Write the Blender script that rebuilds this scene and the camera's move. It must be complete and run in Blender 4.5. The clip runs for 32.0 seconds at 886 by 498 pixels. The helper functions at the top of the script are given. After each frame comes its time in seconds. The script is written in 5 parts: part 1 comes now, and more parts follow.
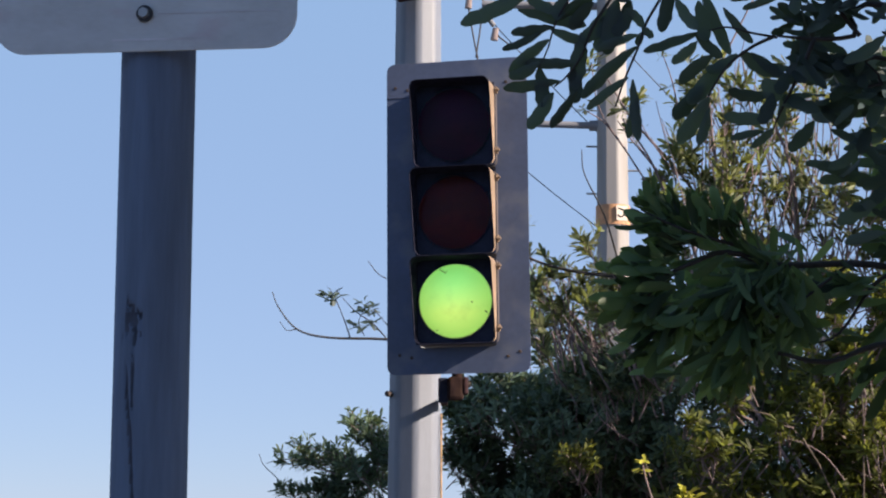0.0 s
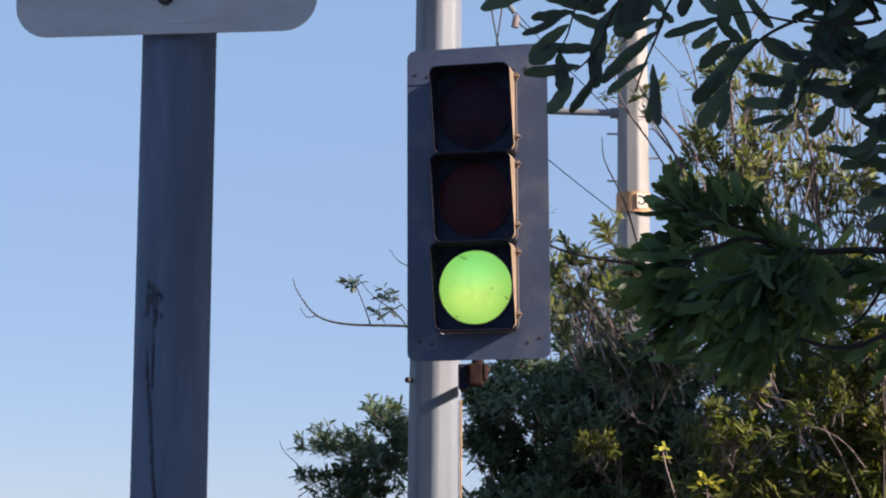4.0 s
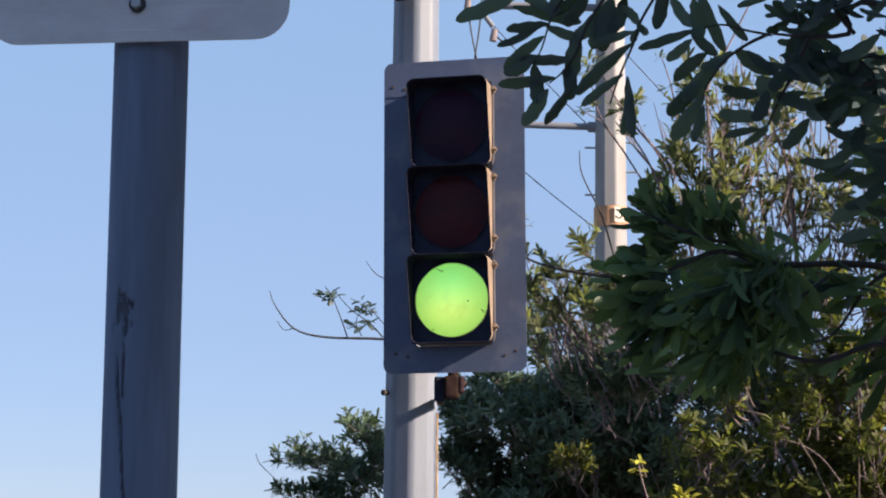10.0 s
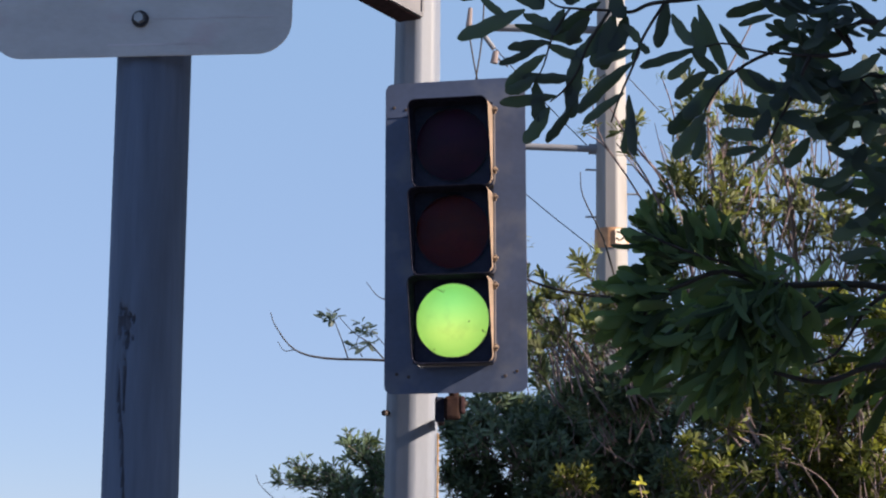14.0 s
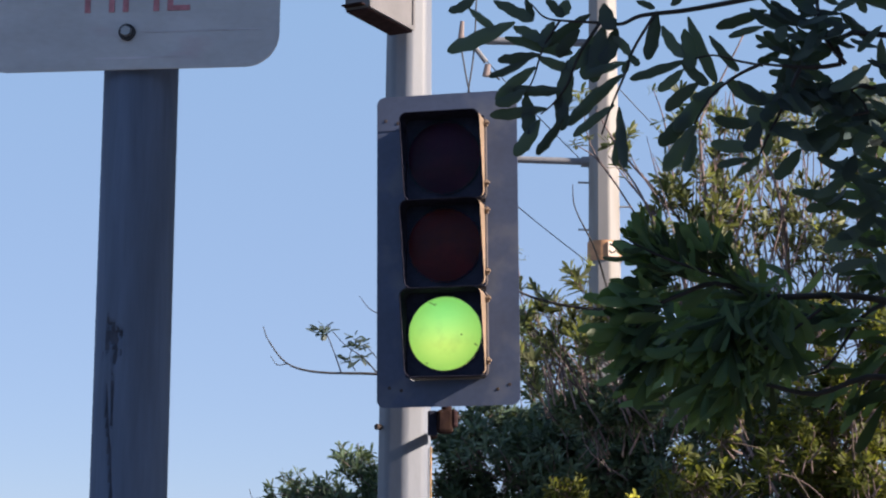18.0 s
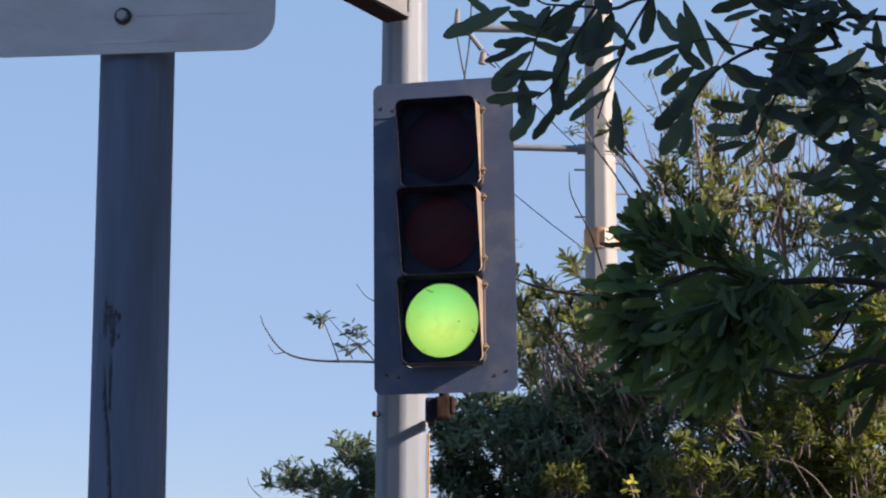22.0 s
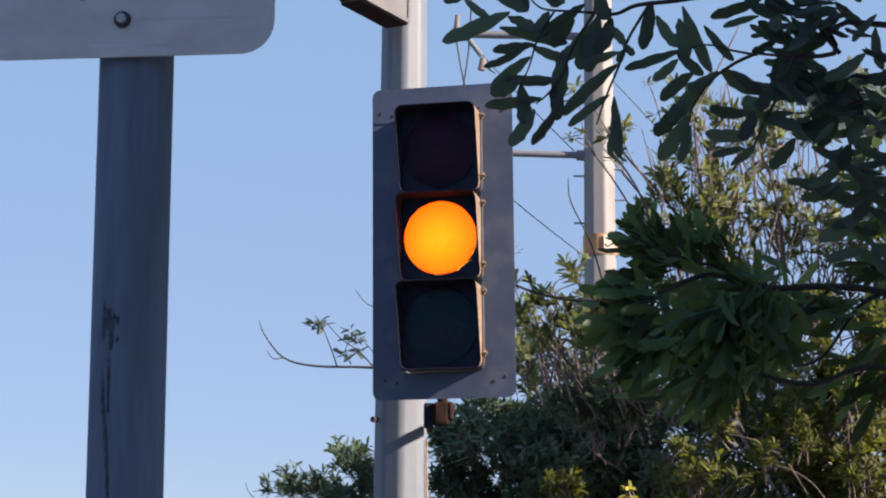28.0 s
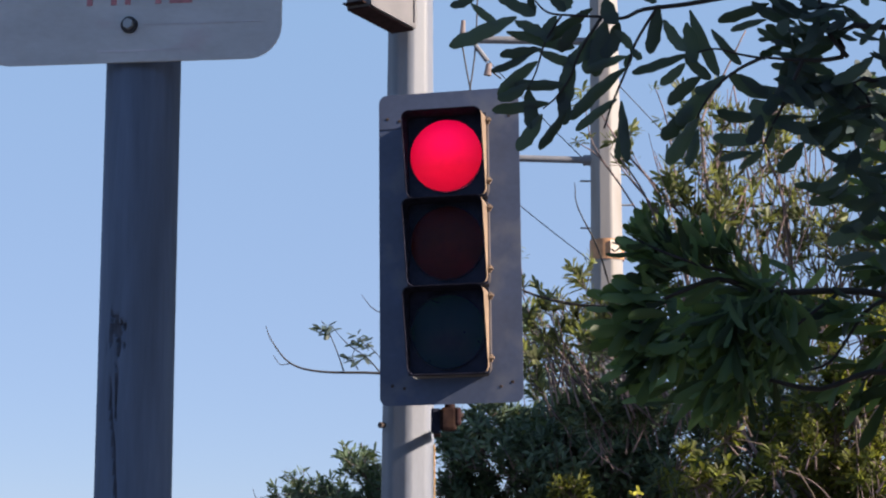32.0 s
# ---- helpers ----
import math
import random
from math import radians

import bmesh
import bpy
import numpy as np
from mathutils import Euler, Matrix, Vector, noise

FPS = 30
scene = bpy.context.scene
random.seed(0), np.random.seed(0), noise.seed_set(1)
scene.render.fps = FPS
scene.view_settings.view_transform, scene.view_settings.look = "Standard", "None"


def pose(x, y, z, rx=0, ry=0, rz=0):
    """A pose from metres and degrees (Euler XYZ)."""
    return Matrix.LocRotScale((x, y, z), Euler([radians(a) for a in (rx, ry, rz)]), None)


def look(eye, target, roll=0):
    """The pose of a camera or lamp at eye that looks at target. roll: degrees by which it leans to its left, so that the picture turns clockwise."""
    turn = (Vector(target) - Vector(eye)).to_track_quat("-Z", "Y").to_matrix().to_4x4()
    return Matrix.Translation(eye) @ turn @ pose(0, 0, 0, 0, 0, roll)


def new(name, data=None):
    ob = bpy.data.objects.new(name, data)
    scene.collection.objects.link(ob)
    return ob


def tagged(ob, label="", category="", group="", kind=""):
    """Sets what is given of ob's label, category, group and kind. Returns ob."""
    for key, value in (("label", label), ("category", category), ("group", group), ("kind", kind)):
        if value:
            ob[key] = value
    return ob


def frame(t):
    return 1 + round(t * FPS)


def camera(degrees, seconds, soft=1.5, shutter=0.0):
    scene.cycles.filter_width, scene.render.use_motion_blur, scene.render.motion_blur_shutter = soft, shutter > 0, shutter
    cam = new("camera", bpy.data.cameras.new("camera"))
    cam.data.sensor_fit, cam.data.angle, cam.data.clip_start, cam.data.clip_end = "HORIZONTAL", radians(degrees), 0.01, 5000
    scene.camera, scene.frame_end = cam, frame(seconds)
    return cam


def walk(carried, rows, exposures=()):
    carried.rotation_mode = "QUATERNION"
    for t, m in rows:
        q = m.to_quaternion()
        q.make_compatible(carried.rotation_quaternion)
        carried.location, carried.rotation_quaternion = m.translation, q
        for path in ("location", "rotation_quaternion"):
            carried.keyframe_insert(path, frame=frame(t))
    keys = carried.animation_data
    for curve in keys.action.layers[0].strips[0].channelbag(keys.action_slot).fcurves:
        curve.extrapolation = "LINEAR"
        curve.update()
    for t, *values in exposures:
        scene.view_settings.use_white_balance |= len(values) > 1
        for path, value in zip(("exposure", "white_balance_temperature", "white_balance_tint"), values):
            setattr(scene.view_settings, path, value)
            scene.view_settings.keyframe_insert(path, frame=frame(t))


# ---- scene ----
# The camera, held in the hand at the kerb
PATH = [
    (0, -0.0124, -0.0004, 1.6748, 98.757, -0.353, 0.251),
    (0.5, -0.0106, -0.0043, 1.6723, 98.711, -0.470, 0.294),
    (1, -0.0086, -0.0008, 1.6728, 98.718, -0.362, 0.371),
    (1.5, -0.0065, -0.0013, 1.6760, 98.700, -0.305, 0.312),
    (2, -0.0089, -0.0001, 1.6741, 98.642, -0.353, 0.292),
    (2.5, -0.0124, -0.0055, 1.6733, 98.533, -0.377, 0.455),
    (3, -0.0117, -0.0003, 1.6742, 98.448, -0.426, 0.585),
    (3.5, -0.0106, -0.0045, 1.6701, 98.389, -0.417, 0.831),
    (5.5, -0.0141, -0.0055, 1.6664, 98.307, -0.845, 0.932),
    (6, -0.0129, -0.0051, 1.6678, 98.273, -1.012, 0.866),
    (6.5, -0.0069, 0.0013, 1.6704, 98.445, -1.341, 0.452),
    (7, -0.0089, -0.0004, 1.6697, 98.645, -1.204, 0.822),
    (7.5, -0.0025, -0.0029, 1.6677, 98.640, -1.450, 0.264),
    (8, -0.0002, 0.0009, 1.6676, 98.634, -1.248, 0.085),
    (8.5, 0.0018, 0.0010, 1.6638, 98.548, -0.988, 0.073),
    (9, 0.0030, 0.0005, 1.6647, 98.667, -0.648, 0.227),
    (9.5, 0.0020, 0.0018, 1.6632, 98.708, -0.624, -0.020),
    (10, -0.0039, -0.0033, 1.6633, 98.808, -0.609, 0.167),
    (10.5, -0.0041, -0.0019, 1.6630, 98.981, -0.708, 0.079),
    (11, -0.0045, -0.0046, 1.6624, 98.980, -0.784, 0.039),
    (11.5, -0.0034, -0.0011, 1.6633, 99.104, -0.797, -0.083),
    (12, -0.0033, -0.0036, 1.6623, 99.147, -0.874, -0.159),
    (12.5, -0.0038, 0.0001, 1.6600, 99.209, -0.765, 0.121),
    (13, -0.0057, 0.0009, 1.6562, 99.293, -0.645, 0.452),
    (13.5, -0.0056, -0.0037, 1.6552, 99.530, -0.647, 0.245),
    (14, -0.0048, -0.0032, 1.6545, 99.530, -0.709, 0.174),
    (14.5, -0.0051, -0.0021, 1.6549, 99.551, -0.726, 0.192),
    (16.5, -0.0038, -0.0001, 1.6524, 99.628, -0.787, -0.072),
    (17, 0.0008, 0.0000, 1.6542, 99.781, -0.694, -0.147),
    (17.5, 0.0011, 0.0013, 1.6536, 99.904, -0.493, -0.085),
    (18, -0.0001, 0.0045, 1.6553, 99.963, -0.439, -0.001),
    (18.5, -0.0001, 0.0015, 1.6511, 99.987, -0.430, -0.086),
    (19, 0.0000, 0.0000, 1.6500, 99.900, -0.296, -0.052),
    (19.5, -0.0015, 0.0016, 1.6514, 99.808, -0.275, -0.076),
    (20, -0.0013, -0.0005, 1.6512, 99.807, -0.309, -0.159),
    (20.5, -0.0004, 0.0010, 1.6505, 99.833, -0.350, -0.101),
    (21, 0.0009, 0.0022, 1.6495, 99.710, -0.377, -0.159),
    (21.5, -0.0002, 0.0037, 1.6480, 99.651, -0.255, -0.098),
    (22, -0.0002, 0.0020, 1.6478, 99.596, -0.147, -0.058),
    (22.5, 0.0004, 0.0026, 1.6492, 99.647, -0.061, -0.102),
    (23, 0.0017, 0.0009, 1.6501, 99.685, 0.016, -0.085),
    (23.5, 0.0007, 0.0043, 1.6488, 99.746, 0.052, -0.135),
    (24, -0.0015, 0.0012, 1.6463, 99.711, 0.121, -0.037),
    (24.5, -0.0029, 0.0029, 1.6464, 99.730, 0.030, 0.011),
    (25, -0.0019, 0.0007, 1.6464, 99.736, -0.096, -0.084),
    (25.5, 0.0004, -0.0024, 1.6464, 99.866, -0.209, -0.189),
    (27.5, 0.0000, 0.0019, 1.6445, 99.745, -0.320, -0.104),
    (28, 0.0004, 0.0013, 1.6455, 99.791, -0.296, -0.116),
    (28.5, 0.0002, 0.0051, 1.6475, 99.707, -0.334, -0.177),
    (29, 0.0013, 0.0063, 1.6462, 99.953, -0.237, -0.217),
    (29.5, -0.0001, 0.0072, 1.6464, 99.912, -0.305, -0.218),
    (30, -0.0005, 0.0049, 1.6446, 99.932, -0.197, 0.071),
    (30.5, 0.0007, 0.0036, 1.6440, 99.923, -0.111, 0.121),
    (31, 0.0002, 0.0058, 1.6450, 99.846, -0.096, 0.083),
    (31.5, -0.0009, 0.0059, 1.6472, 99.869, -0.156, 0.105),
    (32, -0.0015, 0.0075, 1.6460, 99.965, -0.167, 0.118),
]
cam = camera(28.0, 32.0, soft=2.1)
walk(cam, [(t, pose(x, y, z, rx, ry, rz)) for t, x, y, z, rx, ry, rz in PATH],
     exposures=[(t, stops, 6560, 11) for t, stops in ((0.0, 0.76), (6.0, 0.75), (7.0, 0.83), (10.5, 0.83), (12.0, 0.76), (32.0, 0.76))])

# Late sun from the side, clear sky
SUN_AWAY, SUN_UP = radians(69), radians(27)      # from the way towards the camera, round to the right; above the horizon
to_sun = Vector((math.sin(SUN_AWAY) * math.cos(SUN_UP), -math.cos(SUN_AWAY) * math.cos(SUN_UP), math.sin(SUN_UP)))
world = bpy.data.worlds.new("sky")
scene.world = world
world.use_nodes = True
nt = world.node_tree
sky = nt.nodes.new("ShaderNodeTexSky")
sky.sky_type, sky.sun_disc = "NISHITA", False
sky.sun_elevation, sky.sun_rotation = SUN_UP, math.atan2(to_sun.x, to_sun.y)
sky.air_density, sky.dust_density, sky.ozone_density, sky.altitude = 1.0, 0.0, 4.0, 2500
nt.links.new(sky.outputs[0], nt.nodes["Background"].inputs[0])
nt.nodes["Background"].inputs[1].default_value = 0.0215
# a veil of humid air, thickest towards the horizon
haze, both = nt.nodes.new("ShaderNodeBackground"), nt.nodes.new("ShaderNodeAddShader")
way, height, veil = nt.nodes.new("ShaderNodeTexCoord"), nt.nodes.new("ShaderNodeSeparateXYZ"), nt.nodes.new("ShaderNodeValToRGB")
nt.links.new(way.outputs["Generated"], height.inputs[0])
nt.links.new(height.outputs["Z"], veil.inputs[0])
for k, (place_at, tone) in enumerate(((0.0, (0.184, 0.231, 0.348)), (0.30, (0.160, 0.243, 0.378)), (0.9, (0.048, 0.073, 0.115)))):
    e = veil.color_ramp.elements.new(place_at) if k == 1 else veil.color_ramp.elements[-1 if k else 0]
    e.position, e.color = place_at, (*tone, 1)
nt.links.new(veil.outputs[0], haze.inputs[0])
nt.links.new(nt.nodes["Background"].outputs[0], both.inputs[0])
nt.links.new(haze.outputs[0], both.inputs[1])
nt.links.new(both.outputs[0], nt.nodes["World Output"].inputs[0])
sun_data = bpy.data.lights.new("sun", "SUN")
sun_data.energy, sun_data.angle, sun_data.color = 7.2, radians(0.6), (1.0, 0.83, 0.66)
sun = new("sun", sun_data)
sun.matrix_world = look(tuple(to_sun * 60), (0, 0, 0))


# ---- materials ----
def material(name, colour, rough=0.6, metal=0.0, vary=0.15, size=8.0, grain=60.0, bump=0.15, depth=0.002,
             stain=None, stain_at=(0.55, 0.7), stain_size=3.0, stretch=(1, 1, 1), random_by=None, spec=0.5):
    """A surface with broad and fine variation, relief and, where given, patches of a second colour."""
    m = bpy.data.materials.new(name)
    m.use_nodes = True
    n, l = m.node_tree.nodes, m.node_tree.links
    b = n["Principled BSDF"]
    b.inputs["Metallic"].default_value = metal
    b.inputs["Specular IOR Level"].default_value = spec
    b.inputs["Diffuse Roughness"].default_value = 0.3
    co = n.new("ShaderNodeTexCoord")
    mp = n.new("ShaderNodeMapping")
    mp.inputs["Scale"].default_value = stretch
    l.new(co.outputs["Object"], mp.inputs[0])
    big, fine = n.new("ShaderNodeTexNoise"), n.new("ShaderNodeTexNoise")
    for t, s, d in ((big, size, 5), (fine, grain, 4)):
        t.inputs["Scale"].default_value, t.inputs["Detail"].default_value = s, d
        l.new(mp.outputs[0], t.inputs["Vector"])
    add = n.new("ShaderNodeMath")
    add.operation = "MULTIPLY_ADD"
    l.new(fine.outputs[0], add.inputs[0])
    add.inputs[1].default_value = 0.4
    l.new(big.outputs[0], add.inputs[2])
    lo, hi = [tuple(c * (1 - s) for c in colour) for s in (vary, -vary)]
    ramp = n.new("ShaderNodeValToRGB")
    ramp.color_ramp.elements[0].position, ramp.color_ramp.elements[1].position = 0.5, 0.9
    ramp.color_ramp.elements[0].color, ramp.color_ramp.elements[1].color = (*lo, 1), (*hi, 1)
    l.new(add.outputs[0], ramp.inputs[0])
    out = ramp.outputs[0]
    if random_by:
        src = n.new("ShaderNodeObjectInfo") if random_by == "object" else n.new("ShaderNodeNewGeometry")
        val = src.outputs["Random" if random_by == "object" else "Random Per Island"]
        hsv = n.new("ShaderNodeHueSaturation")
        rng = n.new("ShaderNodeMapRange")
        rng.inputs["To Min"].default_value, rng.inputs["To Max"].default_value = 0.6, 1.5
        l.new(val, rng.inputs[0])
        l.new(rng.outputs[0], hsv.inputs["Value"])
        l.new(out, hsv.inputs["Color"])
        out = hsv.outputs[0]
    if stain:
        patch = n.new("ShaderNodeTexNoise")
        patch.inputs["Scale"].default_value, patch.inputs["Detail"].default_value = stain_size, 6
        l.new(mp.outputs[0], patch.inputs["Vector"])
        pr = n.new("ShaderNodeValToRGB")
        pr.color_ramp.elements[0].position, pr.color_ramp.elements[1].position = stain_at
        l.new(patch.outputs[0], pr.inputs[0])
        mix = n.new("ShaderNodeMix")
        mix.data_type = "RGBA"
        l.new(pr.outputs[0], mix.inputs["Factor"])
        l.new(out, mix.inputs["A"])
        mix.inputs["B"].default_value = (*stain, 1)
        out = mix.outputs["Result"]
    l.new(out, b.inputs["Base Color"])
    rr = n.new("ShaderNodeMapRange")
    rr.inputs["To Min"].default_value, rr.inputs["To Max"].default_value = rough - 0.12, min(1, rough + 0.12)
    l.new(add.outputs[0], rr.inputs[0])
    l.new(rr.outputs[0], b.inputs["Roughness"])
    bp = n.new("ShaderNodeBump")
    bp.inputs["Strength"].default_value, bp.inputs["Distance"].default_value = bump, depth
    l.new(add.outputs[0], bp.inputs["Height"])
    l.new(bp.outputs[0], b.inputs["Normal"])
    return m


def leaf_material(name, colour, through_colour, share=0.35, rough=0.45, random_by="island", lo=0.55, hi=1.5, yellow=0.0, spec=0.25):
    """Waxy leaf: reflects green, lets yellow-green light through."""
    m = bpy.data.materials.new(name)
    m.use_nodes = True
    n, l = m.node_tree.nodes, m.node_tree.links
    b = n["Principled BSDF"]
    b.inputs["Roughness"].default_value, b.inputs["Specular IOR Level"].default_value = rough, spec
    src = n.new("ShaderNodeObjectInfo") if random_by == "object" else n.new("ShaderNodeNewGeometry")
    val = src.outputs["Random" if random_by == "object" else "Random Per Island"]
    tr = n.new("ShaderNodeBsdfTranslucent")
    rng = n.new("ShaderNodeMapRange")
    rng.inputs["To Min"].default_value, rng.inputs["To Max"].default_value = lo, hi
    l.new(val, rng.inputs[0])
    co, noi = n.new("ShaderNodeTexCoord"), n.new("ShaderNodeTexNoise")
    noi.inputs["Scale"].default_value = 3.0
    l.new(co.outputs["Object"], noi.inputs["Vector"])
    hue = n.new("ShaderNodeMapRange")
    hue.inputs["To Min"].default_value, hue.inputs["To Max"].default_value = 0.5 - 0.06 * yellow, 0.5 + 0.03
    l.new(noi.outputs[0], hue.inputs[0])
    for colour_in, socket in ((colour, b.inputs["Base Color"]), (through_colour, tr.inputs["Color"])):
        hsv = n.new("ShaderNodeHueSaturation")
        hsv.inputs["Color"].default_value = (*colour_in, 1)
        l.new(rng.outputs[0], hsv.inputs["Value"])
        l.new(hue.outputs[0], hsv.inputs["Hue"])
        l.new(hsv.outputs[0], socket)
    mix = n.new("ShaderNodeMixShader")
    mix.inputs[0].default_value = share
    l.new(b.outputs[0], mix.inputs[1])
    l.new(tr.outputs[0], mix.inputs[2])
    l.new(mix.outputs[0], n["Material Output"].inputs["Surface"])
    return m


def lens_material(name, colour, body, upper, edge):
    """Moulded coloured lens: lets the lamp's light through, and has a sun glint painted into its colour."""
    m = bpy.data.materials.new(name)
    m.use_nodes = True
    n, l = m.node_tree.nodes, m.node_tree.links
    b = n["Principled BSDF"]
    b.inputs["Base Color"].default_value = (*body, 1)
    b.inputs["Roughness"].default_value, b.inputs["Specular IOR Level"].default_value = 0.3, 0.25
    tr = n.new("ShaderNodeBsdfTranslucent")
    co, noi = n.new("ShaderNodeTexCoord"), n.new("ShaderNodeTexNoise")
    noi.inputs["Scale"].default_value, noi.inputs["Detail"].default_value = 14.0, 5.0
    l.new(co.outputs["Object"], noi.inputs["Vector"])
    ramp = n.new("ShaderNodeValToRGB")
    ramp.color_ramp.elements[0].position, ramp.color_ramp.elements[1].position = 0.25, 0.5
    ramp.color_ramp.elements[0].color = (*[c * 0.8 for c in colour], 1)
    ramp.color_ramp.elements[1].color = (*colour, 1)
    l.new(noi.outputs[0], ramp.inputs[0])
    # lamp's uneven glow in the tint: upper part otherwise than lower, rim otherwise again
    sep, grad, tint = n.new("ShaderNodeSeparateXYZ"), n.new("ShaderNodeMapRange"), n.new("ShaderNodeMix")
    l.new(co.outputs["Object"], sep.inputs[0])
    grad.inputs["From Min"].default_value, grad.inputs["From Max"].default_value = -0.05, 0.13
    l.new(sep.outputs["Z"], grad.inputs[0])
    tint.data_type = "RGBA"
    l.new(grad.outputs[0], tint.inputs["Factor"])
    l.new(ramp.outputs[0], tint.inputs["A"])
    tint.inputs["B"].default_value = (*upper, 1)
    far, out, rim = n.new("ShaderNodeVectorMath"), n.new("ShaderNodeMapRange"), n.new("ShaderNodeMix")
    far.operation = "LENGTH"
    l.new(co.outputs["Object"], far.inputs[0])
    out.inputs["From Min"].default_value, out.inputs["From Max"].default_value = 0.07, 0.20
    l.new(far.outputs["Value"], out.inputs[0])
    rim.data_type = "RGBA"
    l.new(out.outputs[0], rim.inputs["Factor"])
    l.new(tint.outputs["Result"], rim.inputs["A"])
    rim.inputs["B"].default_value = (*edge, 1)
    l.new(rim.outputs["Result"], tr.inputs["Color"])
    # a diagonal sun glint painted across the front's colour
    wave, glint_ramp, glint_mix = n.new("ShaderNodeTexNoise"), n.new("ShaderNodeValToRGB"), n.new("ShaderNodeMix")
    mp = n.new("ShaderNodeMapping")
    mp.inputs["Rotation"].default_value, mp.inputs["Scale"].default_value = (0, radians(35), 0), (2.5, 1, 9)
    l.new(co.outputs["Object"], mp.inputs[0])
    l.new(mp.outputs[0], wave.inputs["Vector"])
    wave.inputs["Scale"].default_value, wave.inputs["Detail"].default_value = 1.6, 3
    glint_ramp.color_ramp.elements[0].position, glint_ramp.color_ramp.elements[1].position = 0.5, 0.72
    l.new(wave.outputs[0], glint_ramp.inputs[0])
    glint_mix.data_type = "RGBA"
    l.new(glint_ramp.outputs[0], glint_mix.inputs["Factor"])
    glint_mix.inputs["A"].default_value, glint_mix.inputs["B"].default_value = (*body, 1), (*[c * k for c, k in zip(body, (3.2, 1.3, 1.2))], 1)
    l.new(glint_mix.outputs["Result"], b.inputs["Base Color"])
    mix = n.new("ShaderNodeMixShader")
    mix.inputs[0].default_value = 0.7
    l.new(b.outputs[0], mix.inputs[1])
    l.new(tr.outputs[0], mix.inputs[2])
    l.new(mix.outputs[0], n["Material Output"].inputs["Surface"])
    return m


def glow_material(name, colour, strength):
    m = bpy.data.materials.new(name)
    m.use_nodes = True
    b = m.node_tree.nodes["Principled BSDF"]
    b.inputs["Base Color"].default_value = (0, 0, 0, 1)
    b.inputs["Emission Color"].default_value = (*colour, 1)
    b.inputs["Emission Strength"].default_value = strength
    return m


SIGN_WHITE = material("faded_white_sign", (0.535, 0.575, 0.655), 0.55, vary=0.10, size=10, grain=90, bump=0.05, stain=(0.50, 0.43, 0.53), stain_at=(0.60, 0.85), stain_size=9, stretch=(1, 1, 2.5))
SIGN_SCRATCH = material("pinkish_scratch", (0.53, 0.545, 0.635), 0.6, vary=0.25, size=40, stretch=(0.3, 1, 1))
SIGN_RED = material("faded_red_letter", (0.51, 0.22, 0.28), 0.6, vary=0.3, size=60, grain=200)
POST_WOOD = material("weathered_grey_timber", (0.124, 0.176, 0.288), 0.85, vary=0.22, size=9, grain=40, bump=0.5, depth=0.003, stretch=(3.5, 3.5, 0.35), stain=(0.085, 0.105, 0.15), stain_at=(0.62, 0.76), stain_size=5)
POST_DARK = material("dark_torn_timber", (0.088, 0.108, 0.165), 0.9, vary=0.3, size=30, bump=0.4)
BOLT_STEEL = material("zinc_bolt", (0.36, 0.38, 0.42), 0.45, 0.7)
DARK_WASHER = material("dark_rubber_washer", (0.045, 0.05, 0.065), 0.8)
POLE_METAL = material("galvanised_pole", (0.180, 0.205, 0.265), 0.5, 0.0, vary=0.10, size=5, grain=50, bump=0.08, stain=(0.148, 0.168, 0.212), stain_at=(0.55, 0.75), stain_size=4, stretch=(2, 2, 0.5))
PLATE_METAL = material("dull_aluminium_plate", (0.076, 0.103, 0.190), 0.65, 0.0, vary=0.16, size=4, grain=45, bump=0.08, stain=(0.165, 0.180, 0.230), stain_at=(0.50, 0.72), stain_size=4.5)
HOUSING = material("weathered_tan_sunlit_housing", (0.25, 0.185, 0.14), 0.6, 0.1, vary=0.25, size=14, grain=70, stain=(0.26, 0.14, 0.08), stain_at=(0.6, 0.78), stain_size=16)
HOUSING_BACK = material("dull_housing_metal", (0.075, 0.068, 0.078), 0.6, 0.1)
VISOR_BLACK = material("matt_black_visor", (0.036, 0.042, 0.072), 0.9, vary=0.3, bump=0.05, spec=0.03)
VISOR_INSIDE = material("flat_black_visor_inside", (0.023, 0.024, 0.042), 0.9, vary=0.35, size=30, spec=0.03)
VISOR_SHADED = material("grey_visor_shaded_side", (0.058, 0.060, 0.078), 0.8, vary=0.2, size=14, spec=0.1)
LAMP_BLACK = material("light_trap_black", (0.003, 0.003, 0.003), 0.9, bump=0.02, spec=0.02)
RUST = material("rusty_bracket", (0.030, 0.019, 0.020), 0.9, spec=0.05, vary=0.5, size=25, bump=0.4, stain=(0.042, 0.026, 0.022), stain_at=(0.5, 0.65), stain_size=20)
RUST_LIT_SHADED = material("rust_lit_and_shaded", (0.046, 0.027, 0.032), 0.85, vary=0.4, size=25, bump=0.3, spec=0.1)
OCHRE = material("ochre_cable", (0.42, 0.27, 0.14), 0.7, vary=0.3, size=20)
SCREW = material("rusted_screw", (0.07, 0.055, 0.055), 0.8, 0.3)
FAR_POLE = material("pale_steel_pole", (0.29, 0.285, 0.295), 0.55, 0.0, vary=0.08, size=2, grain=20, bump=0.05, stain=(0.24, 0.225, 0.22), stain_at=(0.55, 0.75), stain_size=2.5, stretch=(2, 2, 0.4))
ARM_STEEL = material("dull_steel_arm", (0.19, 0.20, 0.235), 0.55, 0.0, vary=0.12, size=6, grain=40)
